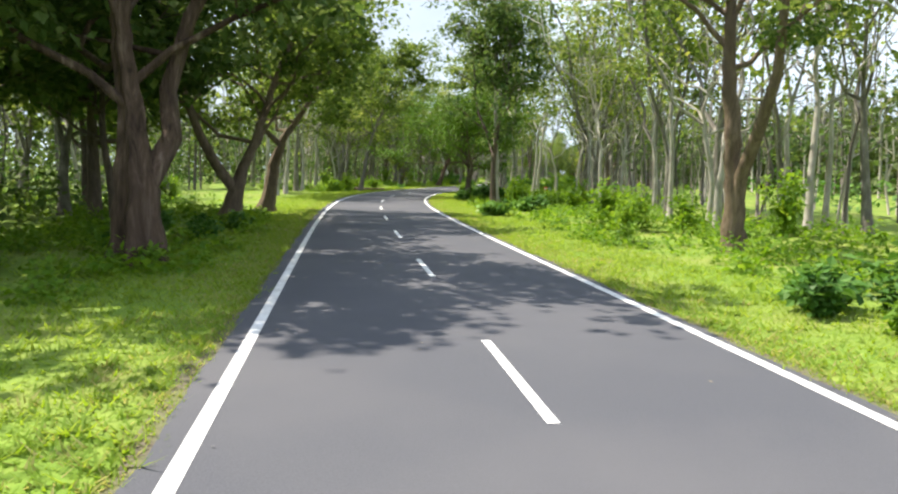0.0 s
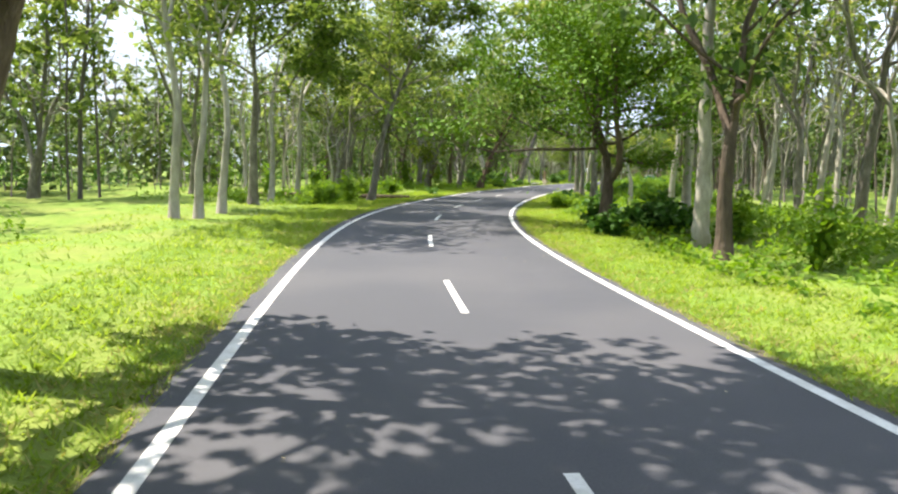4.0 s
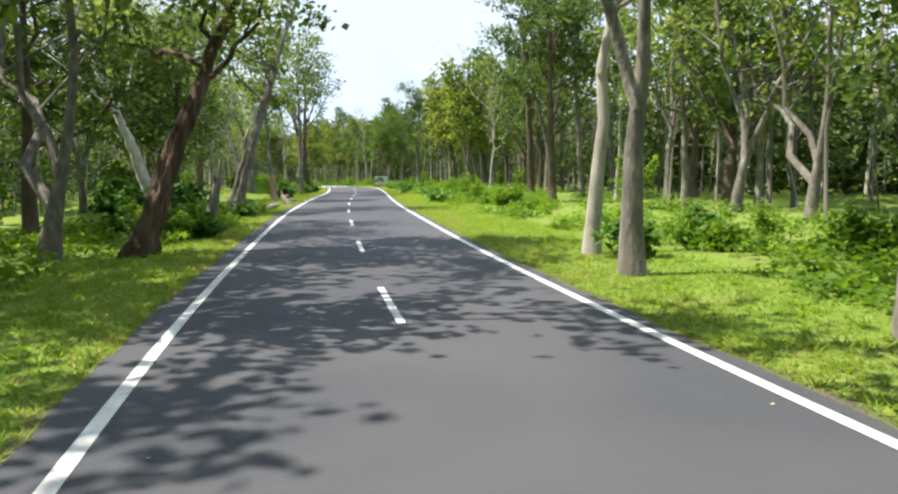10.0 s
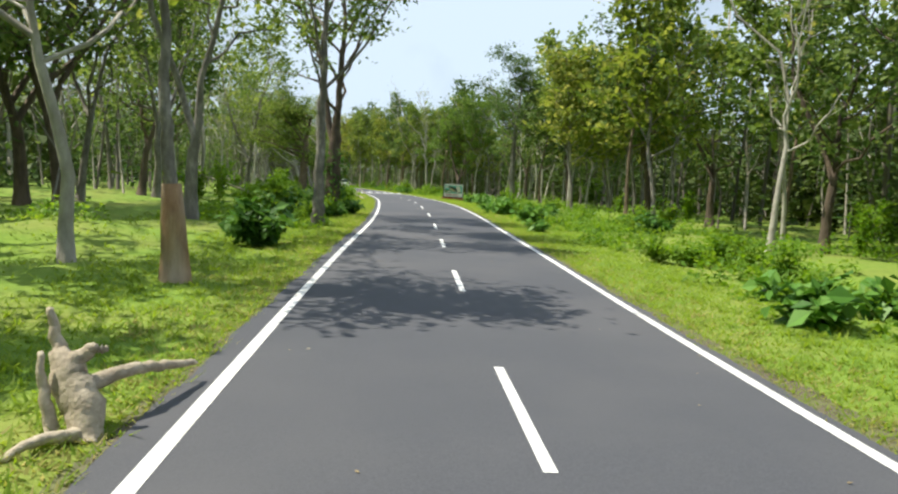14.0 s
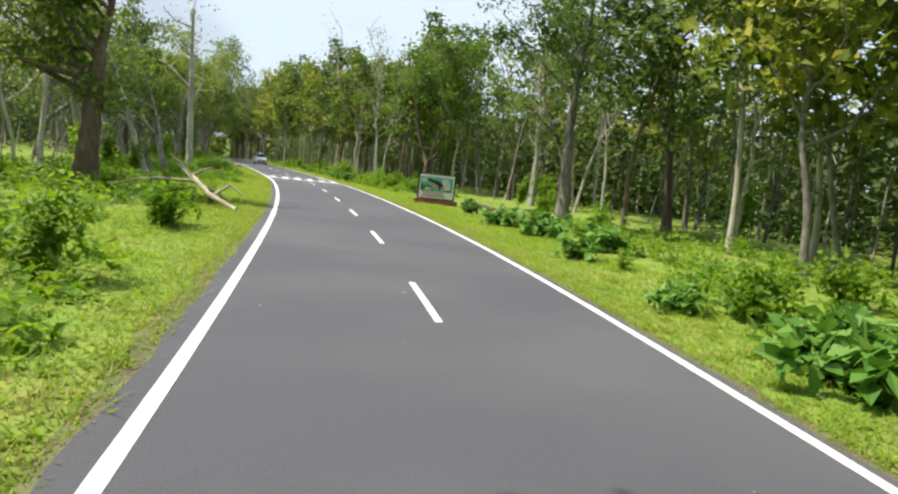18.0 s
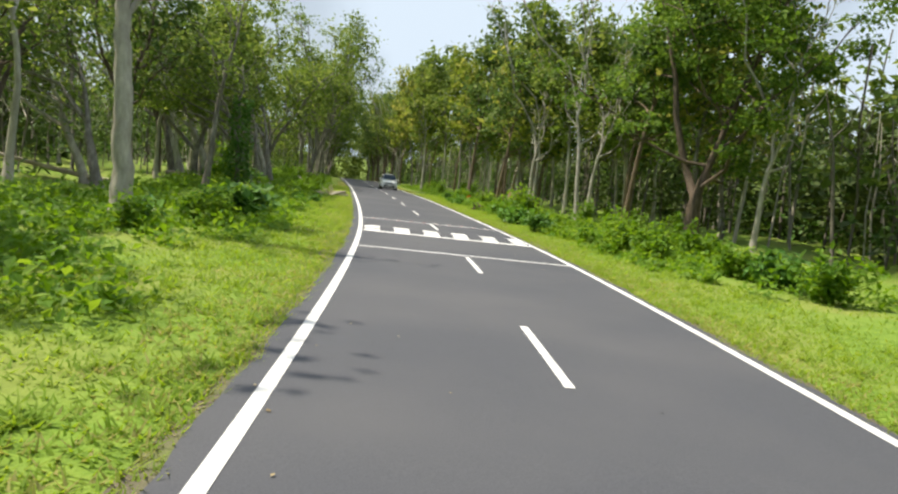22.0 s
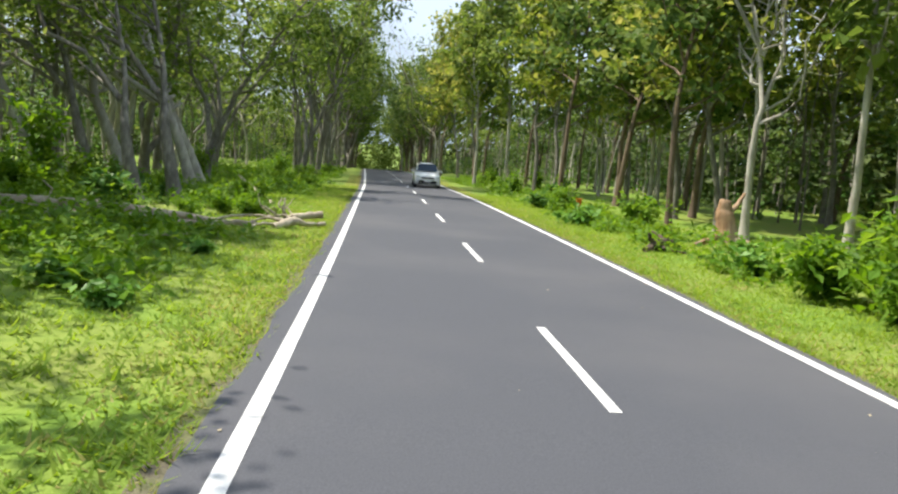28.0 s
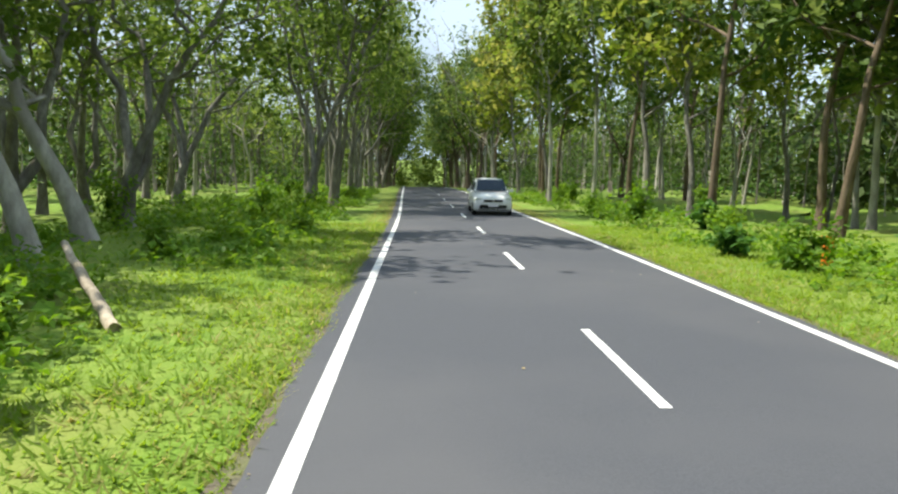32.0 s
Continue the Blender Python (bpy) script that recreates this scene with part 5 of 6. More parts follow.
log("broken tapering grey tree stump with a splintered top", [(104.5, -5.1, -0.1), (104.5, -5.07, 0.6), (104.6, -4.95, 1.3), (104.6, -4.85, 1.75)], [0.25, 0.19, 0.16, 0.12], BARK_GREY, 5, "tree_stump",
    [([(104.6, -4.9, 1.5), (104.6, -4.8, 1.95), (104.62, -4.72, 2.35)], 0.07), ([(104.55, -5.0, 1.5), (104.5, -4.98, 1.8), (104.5, -4.97, 1.98)], 0.06), ([(104.5, -5.1, 0.1), (104.2, -4.8, 0.02), (104.0, -4.6, -0.04)], 0.11)])
log("thin broken pale stick in the weeds", [(108.6, -5.0, 0.0), (108.7, -5.1, 0.4), (108.8, -5.2, 0.75)], [0.04, 0.035, 0.02], DEADWOOD, 6, "broken_stick")
log("bleached fallen branch with drooping limbs", [(175.6, -3.9, 0.06), (176.3, -4.7, 0.35), (177.2, -5.4, 0.85), (178.0, -6.0, 1.2)], [0.06, 0.085, 0.08, 0.045], DEADWOOD, 7, "fallen_branch",
    [([(176.3, -4.7, 0.35), (176.6, -4.2, 0.75), (176.4, -3.8, 0.45)], 0.054), ([(177.0, -5.3, 0.75), (176.8, -6.6, 0.7), (176.4, -7.8, 0.4)], 0.051), ([(177.4, -5.5, 0.9), (178.2, -5.0, 1.2), (178.8, -4.6, 1.0)], 0.051),
     ([(176.8, -5.1, 0.6), (177.4, -4.7, 0.5), (177.8, -4.3, 0.15)], 0.048), ([(177.2, -5.4, 0.85), (177.0, -5.8, 1.3), (176.9, -6.1, 1.5)], 0.037)])
log("long pale fallen trunk in the undergrowth", [(226.0, -14.2, 0.2), (226.4, -17.0, 0.5), (227.0, -20.5, 0.8)], [0.12, 0.12, 0.09], DEADWOOD, 8)
log("pale fallen pole leaning in the thicket", [(166.5, -10.8, 0.1), (168.0, -13.0, 0.7), (170.0, -16.0, 1.6)], [0.07, 0.07, 0.05], DEADWOOD, 9)
log("dark rotten log lying behind the signboard", [(196.5, 8.6, 0.15), (193.0, 9.0, 0.2), (190.0, 9.2, 0.16), (187.6, 9.4, 0.12)], [0.08, 0.12, 0.11, 0.07], BARK_DARK, 10, limbs=[([(190.0, 9.2, 0.2), (189.0, 9.6, 0.5), (188.2, 10.2, 0.6)], 0.07)])
log("long bleached log beside the verge", [(234.4, -14.0, 0.26), (235.0, -11.0, 0.30), (235.6, -8.6, 0.30), (236.0, -7.0, 0.24), (236.3, -5.6, 0.10)], [0.12, 0.13, 0.14, 0.12, 0.03], DEADWOOD, 11, limbs=[([(235.4, -9.2, 0.34), (235.3, -9.1, 0.62), (235.1, -9.2, 0.80)], 0.03), ([(235.8, -7.6, 0.3), (235.6, -7.0, 0.22), (235.5, -6.4, 0.08)], 0.04)])
log("second bleached log lying in front", [(233.9, -13.0, 0.08), (234.6, -10.4, 0.10), (235.2, -8.2, 0.11), (235.7, -6.6, 0.10), (236.0, -5.7, 0.05)], [0.09, 0.10, 0.11, 0.08, 0.02], DEADWOOD, 12, limbs=[([(235.4, -7.6, 0.14), (235.0, -7.0, 0.12), (234.8, -6.5, 0.04)], 0.035)])
log("bleached twisted root lying by the verge", [(236.05, -4.45, 0.03), (236.25, -4.2, 0.12), (236.5, -4.0, 0.17), (236.65, -3.75, 0.10), (236.85, -3.5, 0.08), (237.0, -3.32, 0.10)], [0.07, 0.10, 0.105, 0.06, 0.05, 0.06], DEADWOOD, 13, "root_stump",
    [([(236.3, -4.15, 0.16), (236.4, -4.6, 0.22), (236.3, -5.0, 0.14)], 0.05), ([(236.2, -4.3, 0.1), (235.9, -4.7, 0.12), (235.7, -5.0, 0.05)], 0.045), ([(236.5, -4.0, 0.2), (236.6, -4.3, 0.3), (236.7, -4.7, 0.2)], 0.03)])
log("bleached broken limb half hidden in weeds", [(235.5, -5.9, 0.10), (235.7, -5.5, 0.14), (235.8, -5.1, 0.12), (236.0, -4.85, 0.10)], [0.05, 0.065, 0.07, 0.055], DEADWOOD, 23, "broken_branch", [([(236.4, -5.9, 0.12), (236.6, -5.4, 0.22), (236.8, -5.0, 0.24)], 0.04)])
log("sawn bleached branch with splintered shards", [(237.7, -4.35, 0.10), (237.85, -4.05, 0.16), (238.0, -3.75, 0.20), (238.1, -3.45, 0.22)], [0.06, 0.085, 0.095, 0.10], DEADWOOD, 19, "broken_branch",
    [([(237.7, -4.4, 0.1), (237.65, -4.42, 0.4), (237.7, -4.38, 0.62)], 0.05), ([(237.65, -4.5, 0.1), (237.55, -4.75, 0.32), (237.45, -4.9, 0.42)], 0.045), ([(237.75, -4.3, 0.15), (237.8, -4.55, 0.42), (237.9, -4.5, 0.60)], 0.035),
     ([(237.7, -4.5, 0.1), (237.5, -5.0, 0.18), (237.4, -5.5, 0.10)], 0.035), ([(237.6, -4.4, 0.3), (237.55, -4.25, 0.5), (237.6, -4.15, 0.66)], 0.022), ([(237.7, -4.7, 0.1), (237.65, -5.0, 0.42), (237.6, -5.05, 0.72)], 0.024),
     ([(237.5, -4.35, 0.06), (237.25, -4.2, 0.2), (237.1, -4.1, 0.26)], 0.025), ([(237.6, -4.6, 0.2), (237.4, -4.55, 0.36), (237.2, -4.65, 0.42)], 0.022), ([(237.8, -4.2, 0.2), (237.95, -4.35, 0.36), (238.1, -4.5, 0.38)], 0.026)])
log("thin pale fallen twig in the grass", [(231.8, -6.6, 0.04), (232.3, -6.1, 0.12), (232.9, -5.6, 0.10)], [0.025, 0.022, 0.012], DEADWOOD, 20, "broken_stick", [([(232.3, -6.1, 0.1), (232.1, -5.7, 0.14), (232.0, -5.4, 0.06)], 0.015)])
log("pale broken branch leaning in the weeds", [(243.7, -5.5, 0.05), (244.7, -6.2, 0.35), (245.8, -7.0, 0.8)], [0.08, 0.075, 0.05], DEADWOOD, 14, "broken_branch")
log("brown torn tree stump with spreading roots", [(238.50, 7.80, -0.1), (238.50, 7.80, 0.4), (238.60, 7.70, 0.9), (238.60, 7.70, 1.25)], [0.40, 0.27, 0.24, 0.15], RAWWOOD, 15, "tree_stump",
    [([(238.50, 7.80, 0.25), (238.10, 7.20, 0.14), (237.80, 6.60, 0.04)], 0.12), ([(238.50, 7.80, 0.2), (238.00, 8.20, 0.1), (237.70, 8.60, 0.04)], 0.10), ([(238.60, 7.90, 0.9), (238.70, 8.20, 1.3), (238.70, 8.30, 1.5)], 0.09)])
log("dark grey decayed root lump", [(236.1, 4.6, 0.04), (236.4, 4.95, 0.13), (236.75, 5.35, 0.18), (237.0, 5.8, 0.10)], [0.07, 0.15, 0.16, 0.06], BARK_DARK, 16, "root_stump",
    [([(236.4, 4.95, 0.16), (236.3, 4.75, 0.36), (236.2, 4.7, 0.46)], 0.07), ([(236.7, 5.3, 0.2), (236.95, 5.2, 0.38), (237.1, 5.1, 0.44)], 0.06), ([(236.5, 5.0, 0.1), (236.2, 5.3, 0.08), (235.9, 5.6, 0.02)], 0.06)])
log("pale broken stump standing in the wood", [(253.4, -13.4, -0.1), (253.4, -13.4, 1.0), (253.5, -13.3, 2.0)], [0.32, 0.2, 0.12], DEADWOOD, 17, "tree_stump")


# ---- made things ----
def box(w, d, h, x=0, y=0, z=0, bevel=0.01):
    """A bevelled block on its base, centred at x, y."""
    bm = bmesh.new()
    bmesh.ops.create_cube(bm, size=1, matrix=Matrix.Translation((x, y, z + h / 2)) @ Matrix.Diagonal((w, d, h, 1)))
    if bevel:
        bmesh.ops.bevel(bm, geom=bm.edges[:], offset=bevel, segments=2, affect="EDGES")
    return bm


def outline(points, y, depth=0.004):
    """A thin flat plate in the x-z plane."""
    bm = bmesh.new()
    f = bm.faces.new([bm.verts.new((x, y, z)) for x, z in points])
    r = bmesh.ops.extrude_face_region(bm, geom=[f])
    bmesh.ops.translate(bm, verts=[v for v in r["geom"] if isinstance(v, bmesh.types.BMVert)], vec=(0, depth, 0))
    bmesh.ops.recalc_face_normals(bm, faces=bm.faces[:])
    return bm


BLACK = plain("black painted steel", (0.015, 0.015, 0.016), 0.4)
WHITE = plain("white print", (0.88, 0.85, 0.88), 0.45)
TEAL = plain("teal print", (0.13, 0.46, 0.42), 0.45)
PINK = plain("pale pink print", (0.70, 0.45, 0.50), 0.45)
LEAFGREEN = plain("green print", (0.07, 0.17, 0.05), 0.45)
TAN = plain("tan print", (0.42, 0.36, 0.25), 0.45)
CREAM = plain("cream print", (0.66, 0.63, 0.58), 0.45)
CHARCOAL = plain("charcoal print", (0.03, 0.032, 0.035), 0.45)
NAVY = plain("navy print", (0.03, 0.03, 0.09), 0.45)
CRIMSON = plain("red print", (0.55, 0.03, 0.03), 0.45)
REDWALL = surface("red painted masonry", [(0.3, (0.20, 0.03, 0.025)), (0.7, (0.40, 0.08, 0.06))], 9, bump=0.5, second=(0.22, 0.17, 0.13), second_scale=2.5, second_amount=0.6)
ORANGE = plain("orange paint", (0.75, 0.20, 0.02), 0.5)
REDSTONE = plain("red enamel on stone", (0.70, 0.04, 0.02), 0.5)
GREYSTONE = plain("weathered grey stone", (0.26, 0.28, 0.30), 0.8)
SOILROCK = surface("reddish earth clod", [(0.3, (0.14, 0.10, 0.07)), (0.7, (0.28, 0.21, 0.15))], 11, bump=0.7)

sign = thing("signboard", spot(194.0, 6.05, -3), "wildlife information signboard in a black frame on a red plinth", "signboard")
part("plinth", box(2.5, 0.5, 0.26, bevel=0.03), REDWALL, sign, "low red painted masonry plinth")
part("cabinet", box(2.16, 0.16, 1.46, 0, 0.02, 0.27), BLACK, sign, "black steel board frame")
panel = part("panel", box(2.0, 0.02, 1.34, 0, -0.072, 0.33, 0.003), WHITE, sign, "white printed panel")
part("picture", outline([(-0.95, 0.72), (0.93, 0.72), (0.93, 1.54), (-0.95, 1.54)], -0.087), TEAL, panel, "teal landscape picture")
part("picture_patch", outline([(-0.93, 0.74), (-0.2, 0.74), (-0.32, 1.0), (-0.55, 1.1), (-0.75, 1.02), (-0.93, 1.22)], -0.091), LEAFGREEN, panel)
part("picture_patch", outline([(-0.9, 1.26), (-0.6, 1.24), (-0.42, 1.36), (-0.55, 1.46), (-0.88, 1.44)], -0.090), CREAM, panel)
part("picture_patch", outline([(-0.72, 0.80), (-0.35, 0.78), (-0.28, 0.90), (-0.6, 0.96)], -0.093), CREAM, panel)
part("picture_patch", outline([(-0.48, 1.18), (-0.3, 1.02), (-0.1, 0.86), (0.1, 0.80), (0.2, 0.96), (0.22, 1.14), (-0.1, 1.26), (-0.36, 1.28)], -0.094), TAN, panel)
part("picture_patch", outline([(0.28, 0.78), (0.80, 0.78), (0.74, 1.2), (0.66, 1.47), (0.34, 1.48), (0.24, 1.3)], -0.092), CREAM, panel)
part("picture_patch", outline([(-0.62, 1.34), (-0.4, 1.26), (-0.1, 1.18), (0.1, 1.04), (0.16, 0.80), (0.22, 0.80), (0.26, 1.06), (0.36, 0.82), (0.42, 0.84), (0.34, 1.16), (0.2, 1.3), (-0.1, 1.38), (-0.36, 1.4), (-0.46, 1.5), (-0.54, 1.42)], -0.096), CHARCOAL, panel)
part("picture_patch", outline([(0.34, 0.75), (0.80, 0.75), (0.78, 0.84), (0.5, 0.82)], -0.096), CHARCOAL, panel)
part("header_bar", outline([(-0.6, 1.585), (0.7, 1.585), (0.7, 1.615), (-0.6, 1.615)], -0.087), PINK, panel)
for z, w, mat in ((0.64, 1.25, NAVY), (0.535, 1.10, CRIMSON), (0.43, 1.35, NAVY)):
    a = -0.84 + (1.35 - w) * 0.4
    end, k = a + w, 0
    while a < end:
        wide = (0.16, 0.09, 0.21, 0.12)[k % 4]
        part("writing_bar", outline([(a, z - 0.026), (a + wide, z - 0.026), (a + wide, z + 0.026), (a, z + 0.026)], -0.087), mat, panel)
        a, k = a + wide + 0.03, k + 1

stone = thing("marker_stone", spot(67.8, 11.8, 4), "red painted marker stone with white marks in the grass", "marker stone")
part("slab", box(0.34, 0.16, 0.78, z=-0.08, bevel=0.03), REDSTONE, stone)
part("footing", box(0.5, 0.34, 0.08, z=-0.03, bevel=0.02), GREYSTONE, stone, "pale stone footing")
for z in (0.28, 0.40, 0.52):
    part("writing_bar", outline([(-0.09, z - 0.035), (0.09, z - 0.035), (0.09, z + 0.035), (-0.09, z + 0.035)], -0.087), WHITE, stone)
stone2 = thing("marker_stone", spot(69.5, 12.1, -6), "weathered grey marker stone in the grass", "marker stone")
part("slab", box(0.30, 0.15, 0.56, z=-0.08, bevel=0.04), GREYSTONE, stone2)
post = thing("marker_post", spot(251.0, 6.9, 5), "short orange painted marker post in the grass", "marker post")
part("shaft", box(0.22, 0.16, 0.68, z=-0.08, bevel=0.03), ORANGE, post)
part("cap", box(0.25, 0.19, 0.05, z=0.58, bevel=0.015), ORANGE, post)
stake = thing("boundary_stake", spot(209.8, 8.2, 12), "thin pale boundary stake in the grass", "stake")
part("shaft", box(0.10, 0.10, 0.55, z=-0.08, bevel=0.015), WHITE, stake)

# raised studs on the cross line and the hump
STUD = plain("white road stud", (0.72, 0.70, 0.70), 0.3)
LENS = plain("red stud lens", (0.34, 0.10, 0.10), 0.2)


def stud_mesh():
    bm = bmesh.new()
    bmesh.ops.create_cube(bm, size=1, matrix=Matrix.Diagonal((0.11, 0.10, 0.03, 1)))
    for v in bm.verts:
        if v.co.z > 0:
            v.co.x *= 0.75
            v.co.y *= 0.5
    bmesh.ops.bevel(bm, geom=bm.edges[:], offset=0.004, segments=1, affect="EDGES")
    return bm


stud_me = bpy.data.meshes.new("road_stud")
sb = stud_mesh()
sb.to_mesh(stud_me)
sb.free()
stud_me.materials.append(STUD)
lens_me = bpy.data.meshes.new("stud_lens")
lb = bmesh.new()
bmesh.ops.create_cube(lb, size=1, matrix=Matrix.Translation((0, -0.041, 0.003)) @ Matrix.Rotation(radians(-35), 4, "X") @ Matrix.Diagonal((0.07, 0.006, 0.022, 1)))
lb.to_mesh(lens_me)
lb.free()
lens_me.materials.append(LENS)
first_stud = None
for k in range(10):
    x, y = on_plan(218.40, -2.3 + k * 0.51)
    m = pose(float(x), float(y), float(road_z(218.40)) + 0.02, 0, 0, math.degrees(heading(218.40)))
    if first_stud is None:
        first_stud = thing("road_stud", m, "small white road stud with a red lens", "road stud", "road studs")
        part("stud_body", stud_me, None, first_stud)
        part("stud_lens", lens_me, None, first_stud, "red reflector")
    else:
        copy_thing(first_stud, m)

# earth clods beside the hump
clod_rng = random.Random(5)
for k in range(14):
    s, side = 212.5 + clod_rng.gauss(0, 2.2), clod_rng.choice([-1, 1])
    u = side * clod_rng.uniform(3.15, 4.3)
    bm = bmesh.new()
    bmesh.ops.create_icosphere(bm, subdivisions=1, radius=0.06 * clod_rng.uniform(0.5, 1.5))
    for v in bm.verts:
        v.co *= clod_rng.uniform(0.75, 1.2)
        v.co.z *= 0.6
    me = bpy.data.meshes.new("clod")
    bm.to_mesh(me)
    bm.free()
    me.materials.append(SOILROCK)
    c = tagged(new("clod", me), "small reddish clod of earth on the shoulder", "clod", "earth clods")
    c.matrix_basis = spot(s, u, clod_rng.uniform(0, 360))

# ---- the white car, coming the other way ----
CARWHITE = plain("white car paint", (0.90, 0.90, 0.90), 0.25)
GLASS = plain("dark tinted glass", (0.035, 0.055, 0.085), 0.12)
RUBBER = plain("black rubber", (0.015, 0.015, 0.016), 0.8)
ALLOY = plain("alloy rim", (0.45, 0.45, 0.46), 0.3, 0.9)
LAMP = plain("clear lamp cover", (0.62, 0.66, 0.60), 0.1)
GLASS.node_tree.nodes["Principled BSDF"].inputs["Specular IOR Level"].default_value = 0.12
TRIM = plain("black grille plastic", (0.02, 0.02, 0.022), 0.5)
CHROME = plain("chrome strip", (0.6, 0.6, 0.62), 0.15, 1.0)
x, y = on_plan(270.0, 1.35)
car = thing("car", pose(float(x), float(y), float(road_z(270.0)) + 0.004, 0, 0, math.degrees(heading(270.0)) - 1), "white compact people carrier driving towards the viewer", "car")


def loft(rings):
    """A closed skin through rings of equal length, capped at both ends."""
    bm = bmesh.new()
    rows = [[bm.verts.new(p) for p in ring] for ring in rings]
    n = len(rows[0])
    for a, b in zip(rows, rows[1:]):
        for k in range(n):
            bm.faces.new((a[k], a[(k + 1) % n], b[(k + 1) % n], b[k]))
    bm.faces.new(rows[0][::-1])
    bm.faces.new(rows[-1])
    bmesh.ops.recalc_face_normals(bm, faces=bm.faces[:])
    bmesh.ops.bevel(bm, geom=[e for e in bm.edges if e.calc_face_angle(0) > 0.7], offset=0.035, segments=2, affect="EDGES")
    for f in bm.faces:
        f.smooth = True
    return bm


def ring(yy, w, z0, z1, tuck=0.0, crown=0.03):
    """A body section at yy: half-width w from sill z0 to deck z1."""
    h = z1 - z0
    return [(-w + 0.08, yy, z0), (-w, yy, z0 + 0.10), (-w, yy, z0 + h * 0.6), (-w + tuck, yy, z1 - 0.03), (-w * 0.5, yy, z1 + crown * 0.7), (0, yy, z1 + crown),
            (w * 0.5, yy, z1 + crown * 0.7), (w - tuck, yy, z1 - 0.03), (w, yy, z0 + h * 0.6), (w, yy, z0 + 0.10), (w - 0.08, yy, z0)]


part("body", loft([ring(-2.05, 0.74, 0.28, 0.74), ring(-1.97, 0.82, 0.22, 0.82, 0.05), ring(-1.7, 0.86, 0.20, 0.92, 0.06), ring(-1.1, 0.86, 0.22, 0.98, 0.06), ring(-0.85, 0.87, 0.22, 1.02, 0.05),
                   ring(1.2, 0.87, 0.22, 1.04, 0.05), ring(1.85, 0.85, 0.24, 1.02, 0.06), ring(2.05, 0.76, 0.34, 0.95, 0.06)]), CARWHITE, car, "glossy white bodywork")
part("cabin", loft([ring(-0.95, 0.76, 1.00, 1.03, 0.02), ring(-0.30, 0.70, 1.00, 1.52, 0.10), ring(0.1, 0.69, 1.00, 1.585, 0.11), ring(1.2, 0.69, 1.00, 1.58, 0.11), ring(1.75, 0.70, 1.00, 1.46, 0.10), ring(1.95, 0.74, 1.00, 1.08, 0.03)]), CARWHITE, car, "white roof and pillars")


def plate(points, mat, name, label=""):
    bm = bmesh.new()
    f = bm.faces.new([bm.verts.new(p) for p in points])
    n = f.normal if f.normal.length else Vector((0, -1, 0))
    f.normal_update()
    r = bmesh.ops.extrude_face_region(bm, geom=[f])
    bmesh.ops.translate(bm, verts=[v for v in r["geom"] if isinstance(v, bmesh.types.BMVert)], vec=f.normal * 0.008)
    bmesh.ops.recalc_face_normals(bm, faces=bm.faces[:])
    return part(name, bm, mat, car, label)


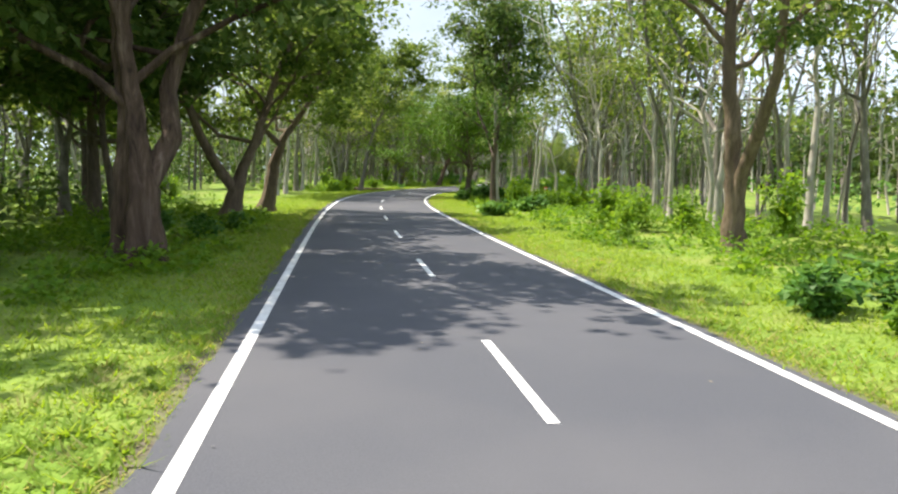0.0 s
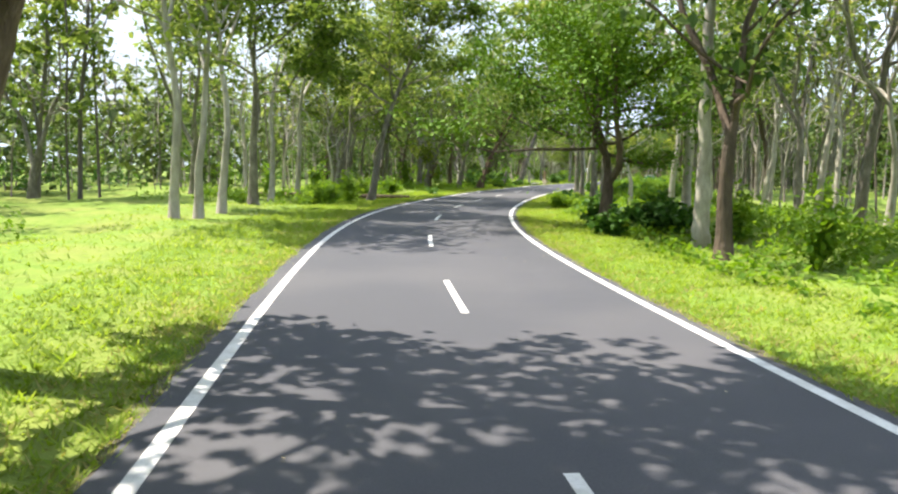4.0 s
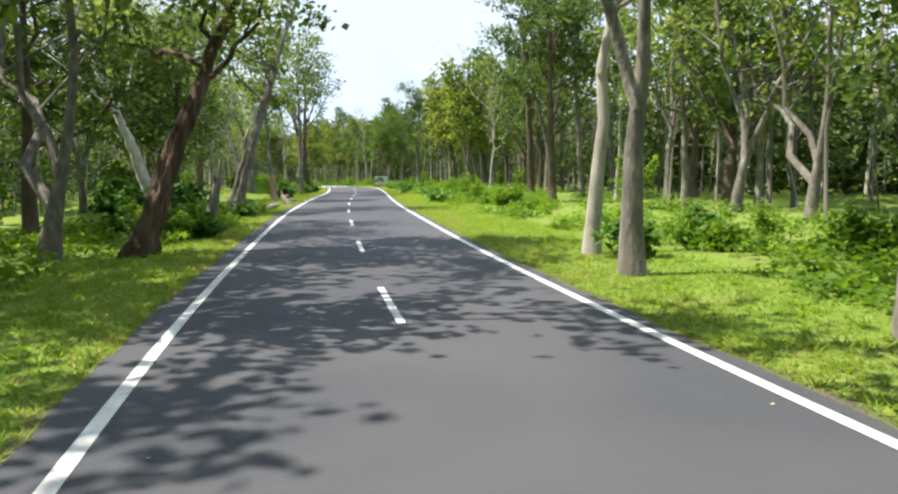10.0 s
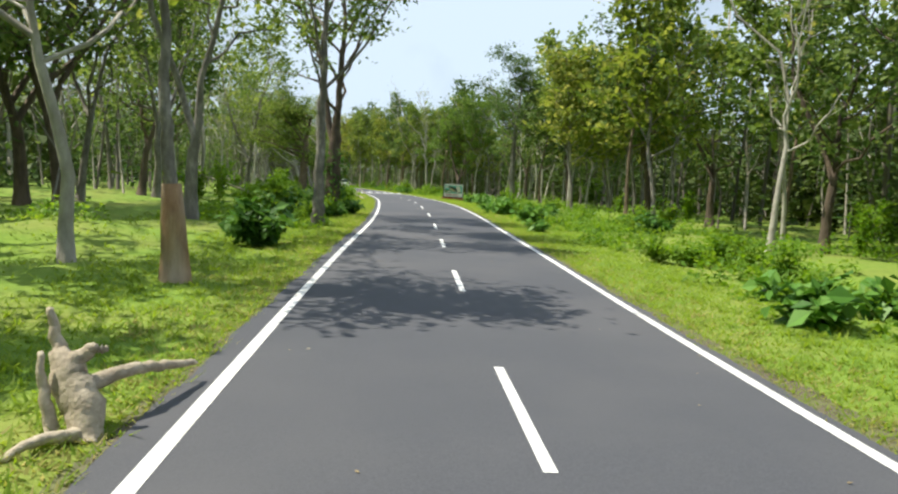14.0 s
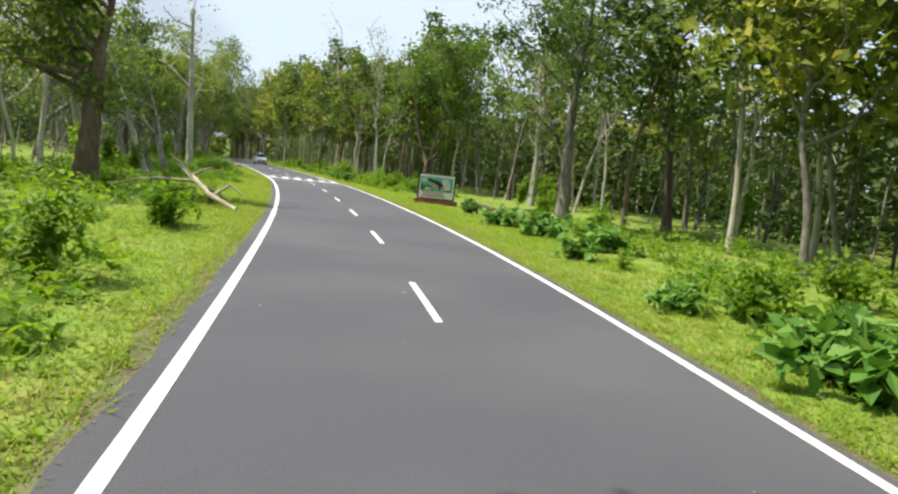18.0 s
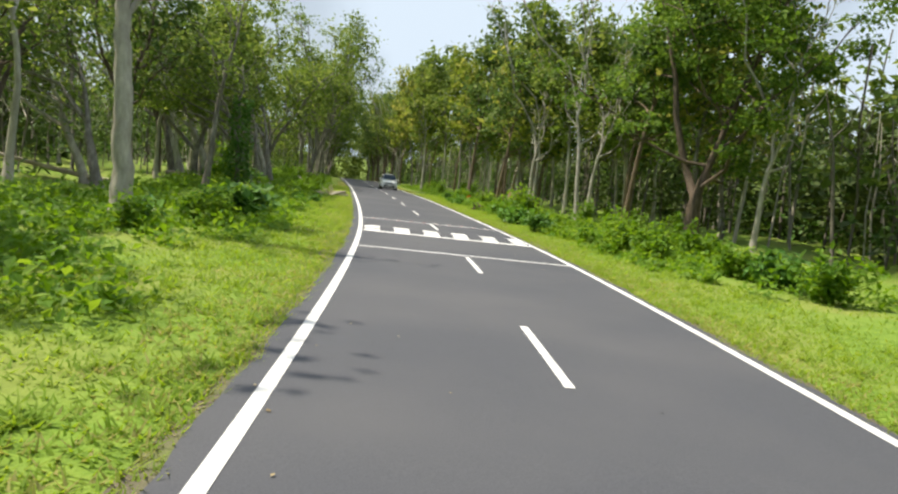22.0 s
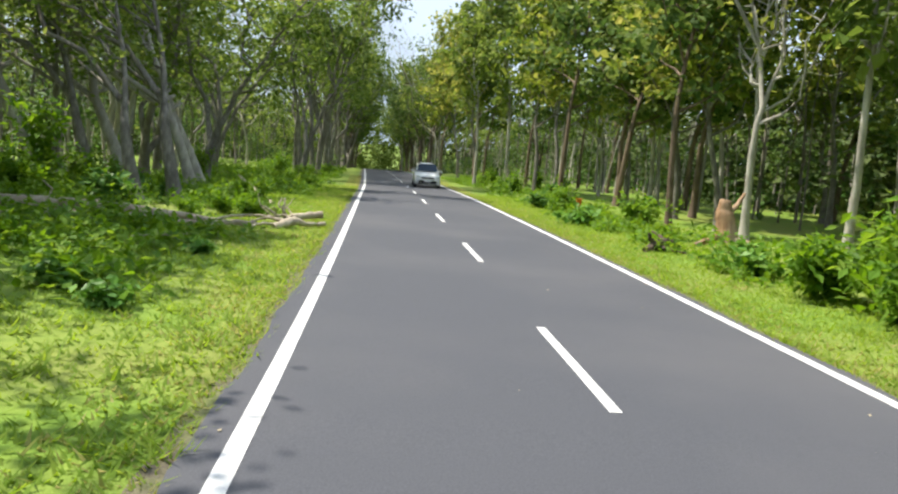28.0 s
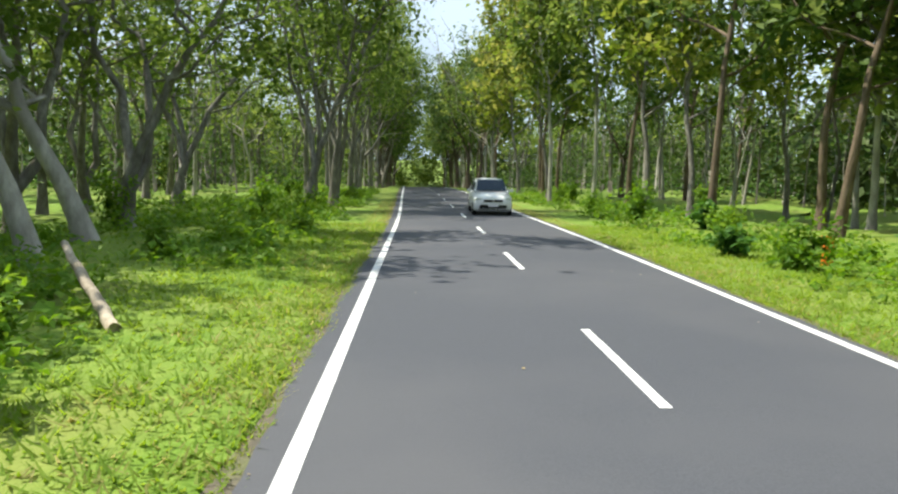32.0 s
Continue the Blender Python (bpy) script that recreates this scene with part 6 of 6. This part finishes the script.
plate([(-0.68, -0.985, 1.085), (0.68, -0.985, 1.085), (0.60, -0.345, 1.565), (-0.60, -0.345, 1.565)], GLASS, "windscreen", "dark blue-tinted windscreen")
for sx in (-1, 1):
    plate([(sx * 0.775, -0.72, 1.07), (sx * 0.785, 0.42, 1.07), (sx * 0.665, 0.42, 1.47), (sx * 0.665, -0.25, 1.45)][::sx], GLASS, "side_window")
    plate([(sx * 0.785, 0.50, 1.07), (sx * 0.785, 1.6, 1.07), (sx * 0.665, 1.45, 1.44), (sx * 0.665, 0.50, 1.47)][::sx], GLASS, "side_window")
    part("headlight", box(0.32, 0.16, 0.17, sx * 0.64, -1.95, 0.64, 0.04), LAMP, car, "clear headlight")
    part("fog_lamp", box(0.12, 0.06, 0.08, sx * 0.62, -1.99, 0.40, 0.02), LAMP, car)
    mirror = part("mirror", box(0.20, 0.12, 0.15, sx * 0.97, -0.62, 1.02, 0.04), CARWHITE, car, "white door mirror")
    part("mirror_glass", box(0.15, 0.01, 0.10, sx * 0.97, -0.555, 1.045, 0.003), GLASS, mirror)
    for wy in (-1.32, 1.32):
        bm = bmesh.new()
        bmesh.ops.create_cone(bm, cap_ends=True, segments=24, radius1=0.31, radius2=0.31, depth=0.19, matrix=Matrix.Translation((sx * 0.785, wy, 0.31)) @ Matrix.Rotation(radians(90), 4, "Y"))
        bmesh.ops.bevel(bm, geom=[e for e in bm.edges if e.calc_face_angle(0) > 1], offset=0.03, segments=2, affect="EDGES")
        wheel = part("wheel", bm, RUBBER, car, "black tyre")
        bm = bmesh.new()
        bmesh.ops.create_cone(bm, cap_ends=True, segments=16, radius1=0.19, radius2=0.17, depth=0.02, matrix=Matrix.Translation((sx * 0.885, wy, 0.31)) @ Matrix.Rotation(radians(90 * sx), 4, "Y"))
        part("rim", bm, ALLOY, wheel, "silver alloy rim")
part("grille", box(0.86, 0.06, 0.11, 0, -2.05, 0.62, 0.02), TRIM, car, "black upper grille")
part("badge", box(0.13, 0.02, 0.09, 0, -2.088, 0.63, 0.02), CHROME, car)
part("air_intake", box(1.22, 0.08, 0.19, 0, -2.05, 0.32, 0.04), TRIM, car, "wide black lower intake")
part("number_plate", box(0.46, 0.015, 0.10, 0, -2.10, 0.42, 0.004), WHITE, car, "white plate with a dark bar")
part("bumper_strip", box(1.3, 0.04, 0.05, 0, -2.02, 0.26, 0.015), TRIM, car)
for sx in (-1, 1):
    part("wiper", box(0.5, 0.015, 0.012, sx * 0.22, -1.005, 1.09, 0.003), TRIM, car)


# ---- dry leaves and flecks lying on the asphalt ----
LITTER = foliage("dry fallen leaves", (0.12, 0.09, 0.05), (0.32, 0.26, 0.16), (0.68, 0.62, 0.48), 0.1, 0.8)
rng = np.random.default_rng(88)
n = 520
ls, lu = rng.uniform(-3, 280, n), rng.choice([-1, 1], n) * (3.3 - np.abs(rng.normal(0, 1.3, n)))
lx, ly = on_plan(ls, lu)
lv, lq = leaves(rng, np.stack([lx, ly, 0 * ls], 1), 0.055, 0.0, 0.6)
lv[:, 2] = np.repeat(road_z(ls), 4) + 0.008 + np.clip(np.abs(lv[:, 2]) * 0.25, 0, 0.012)
tagged(new("leaf_litter", quad_mesh("leaf_litter", lv, lq, LITTER, smooth=False)), "few dry leaves scattered on the asphalt", "leaf litter", kind="stuff")
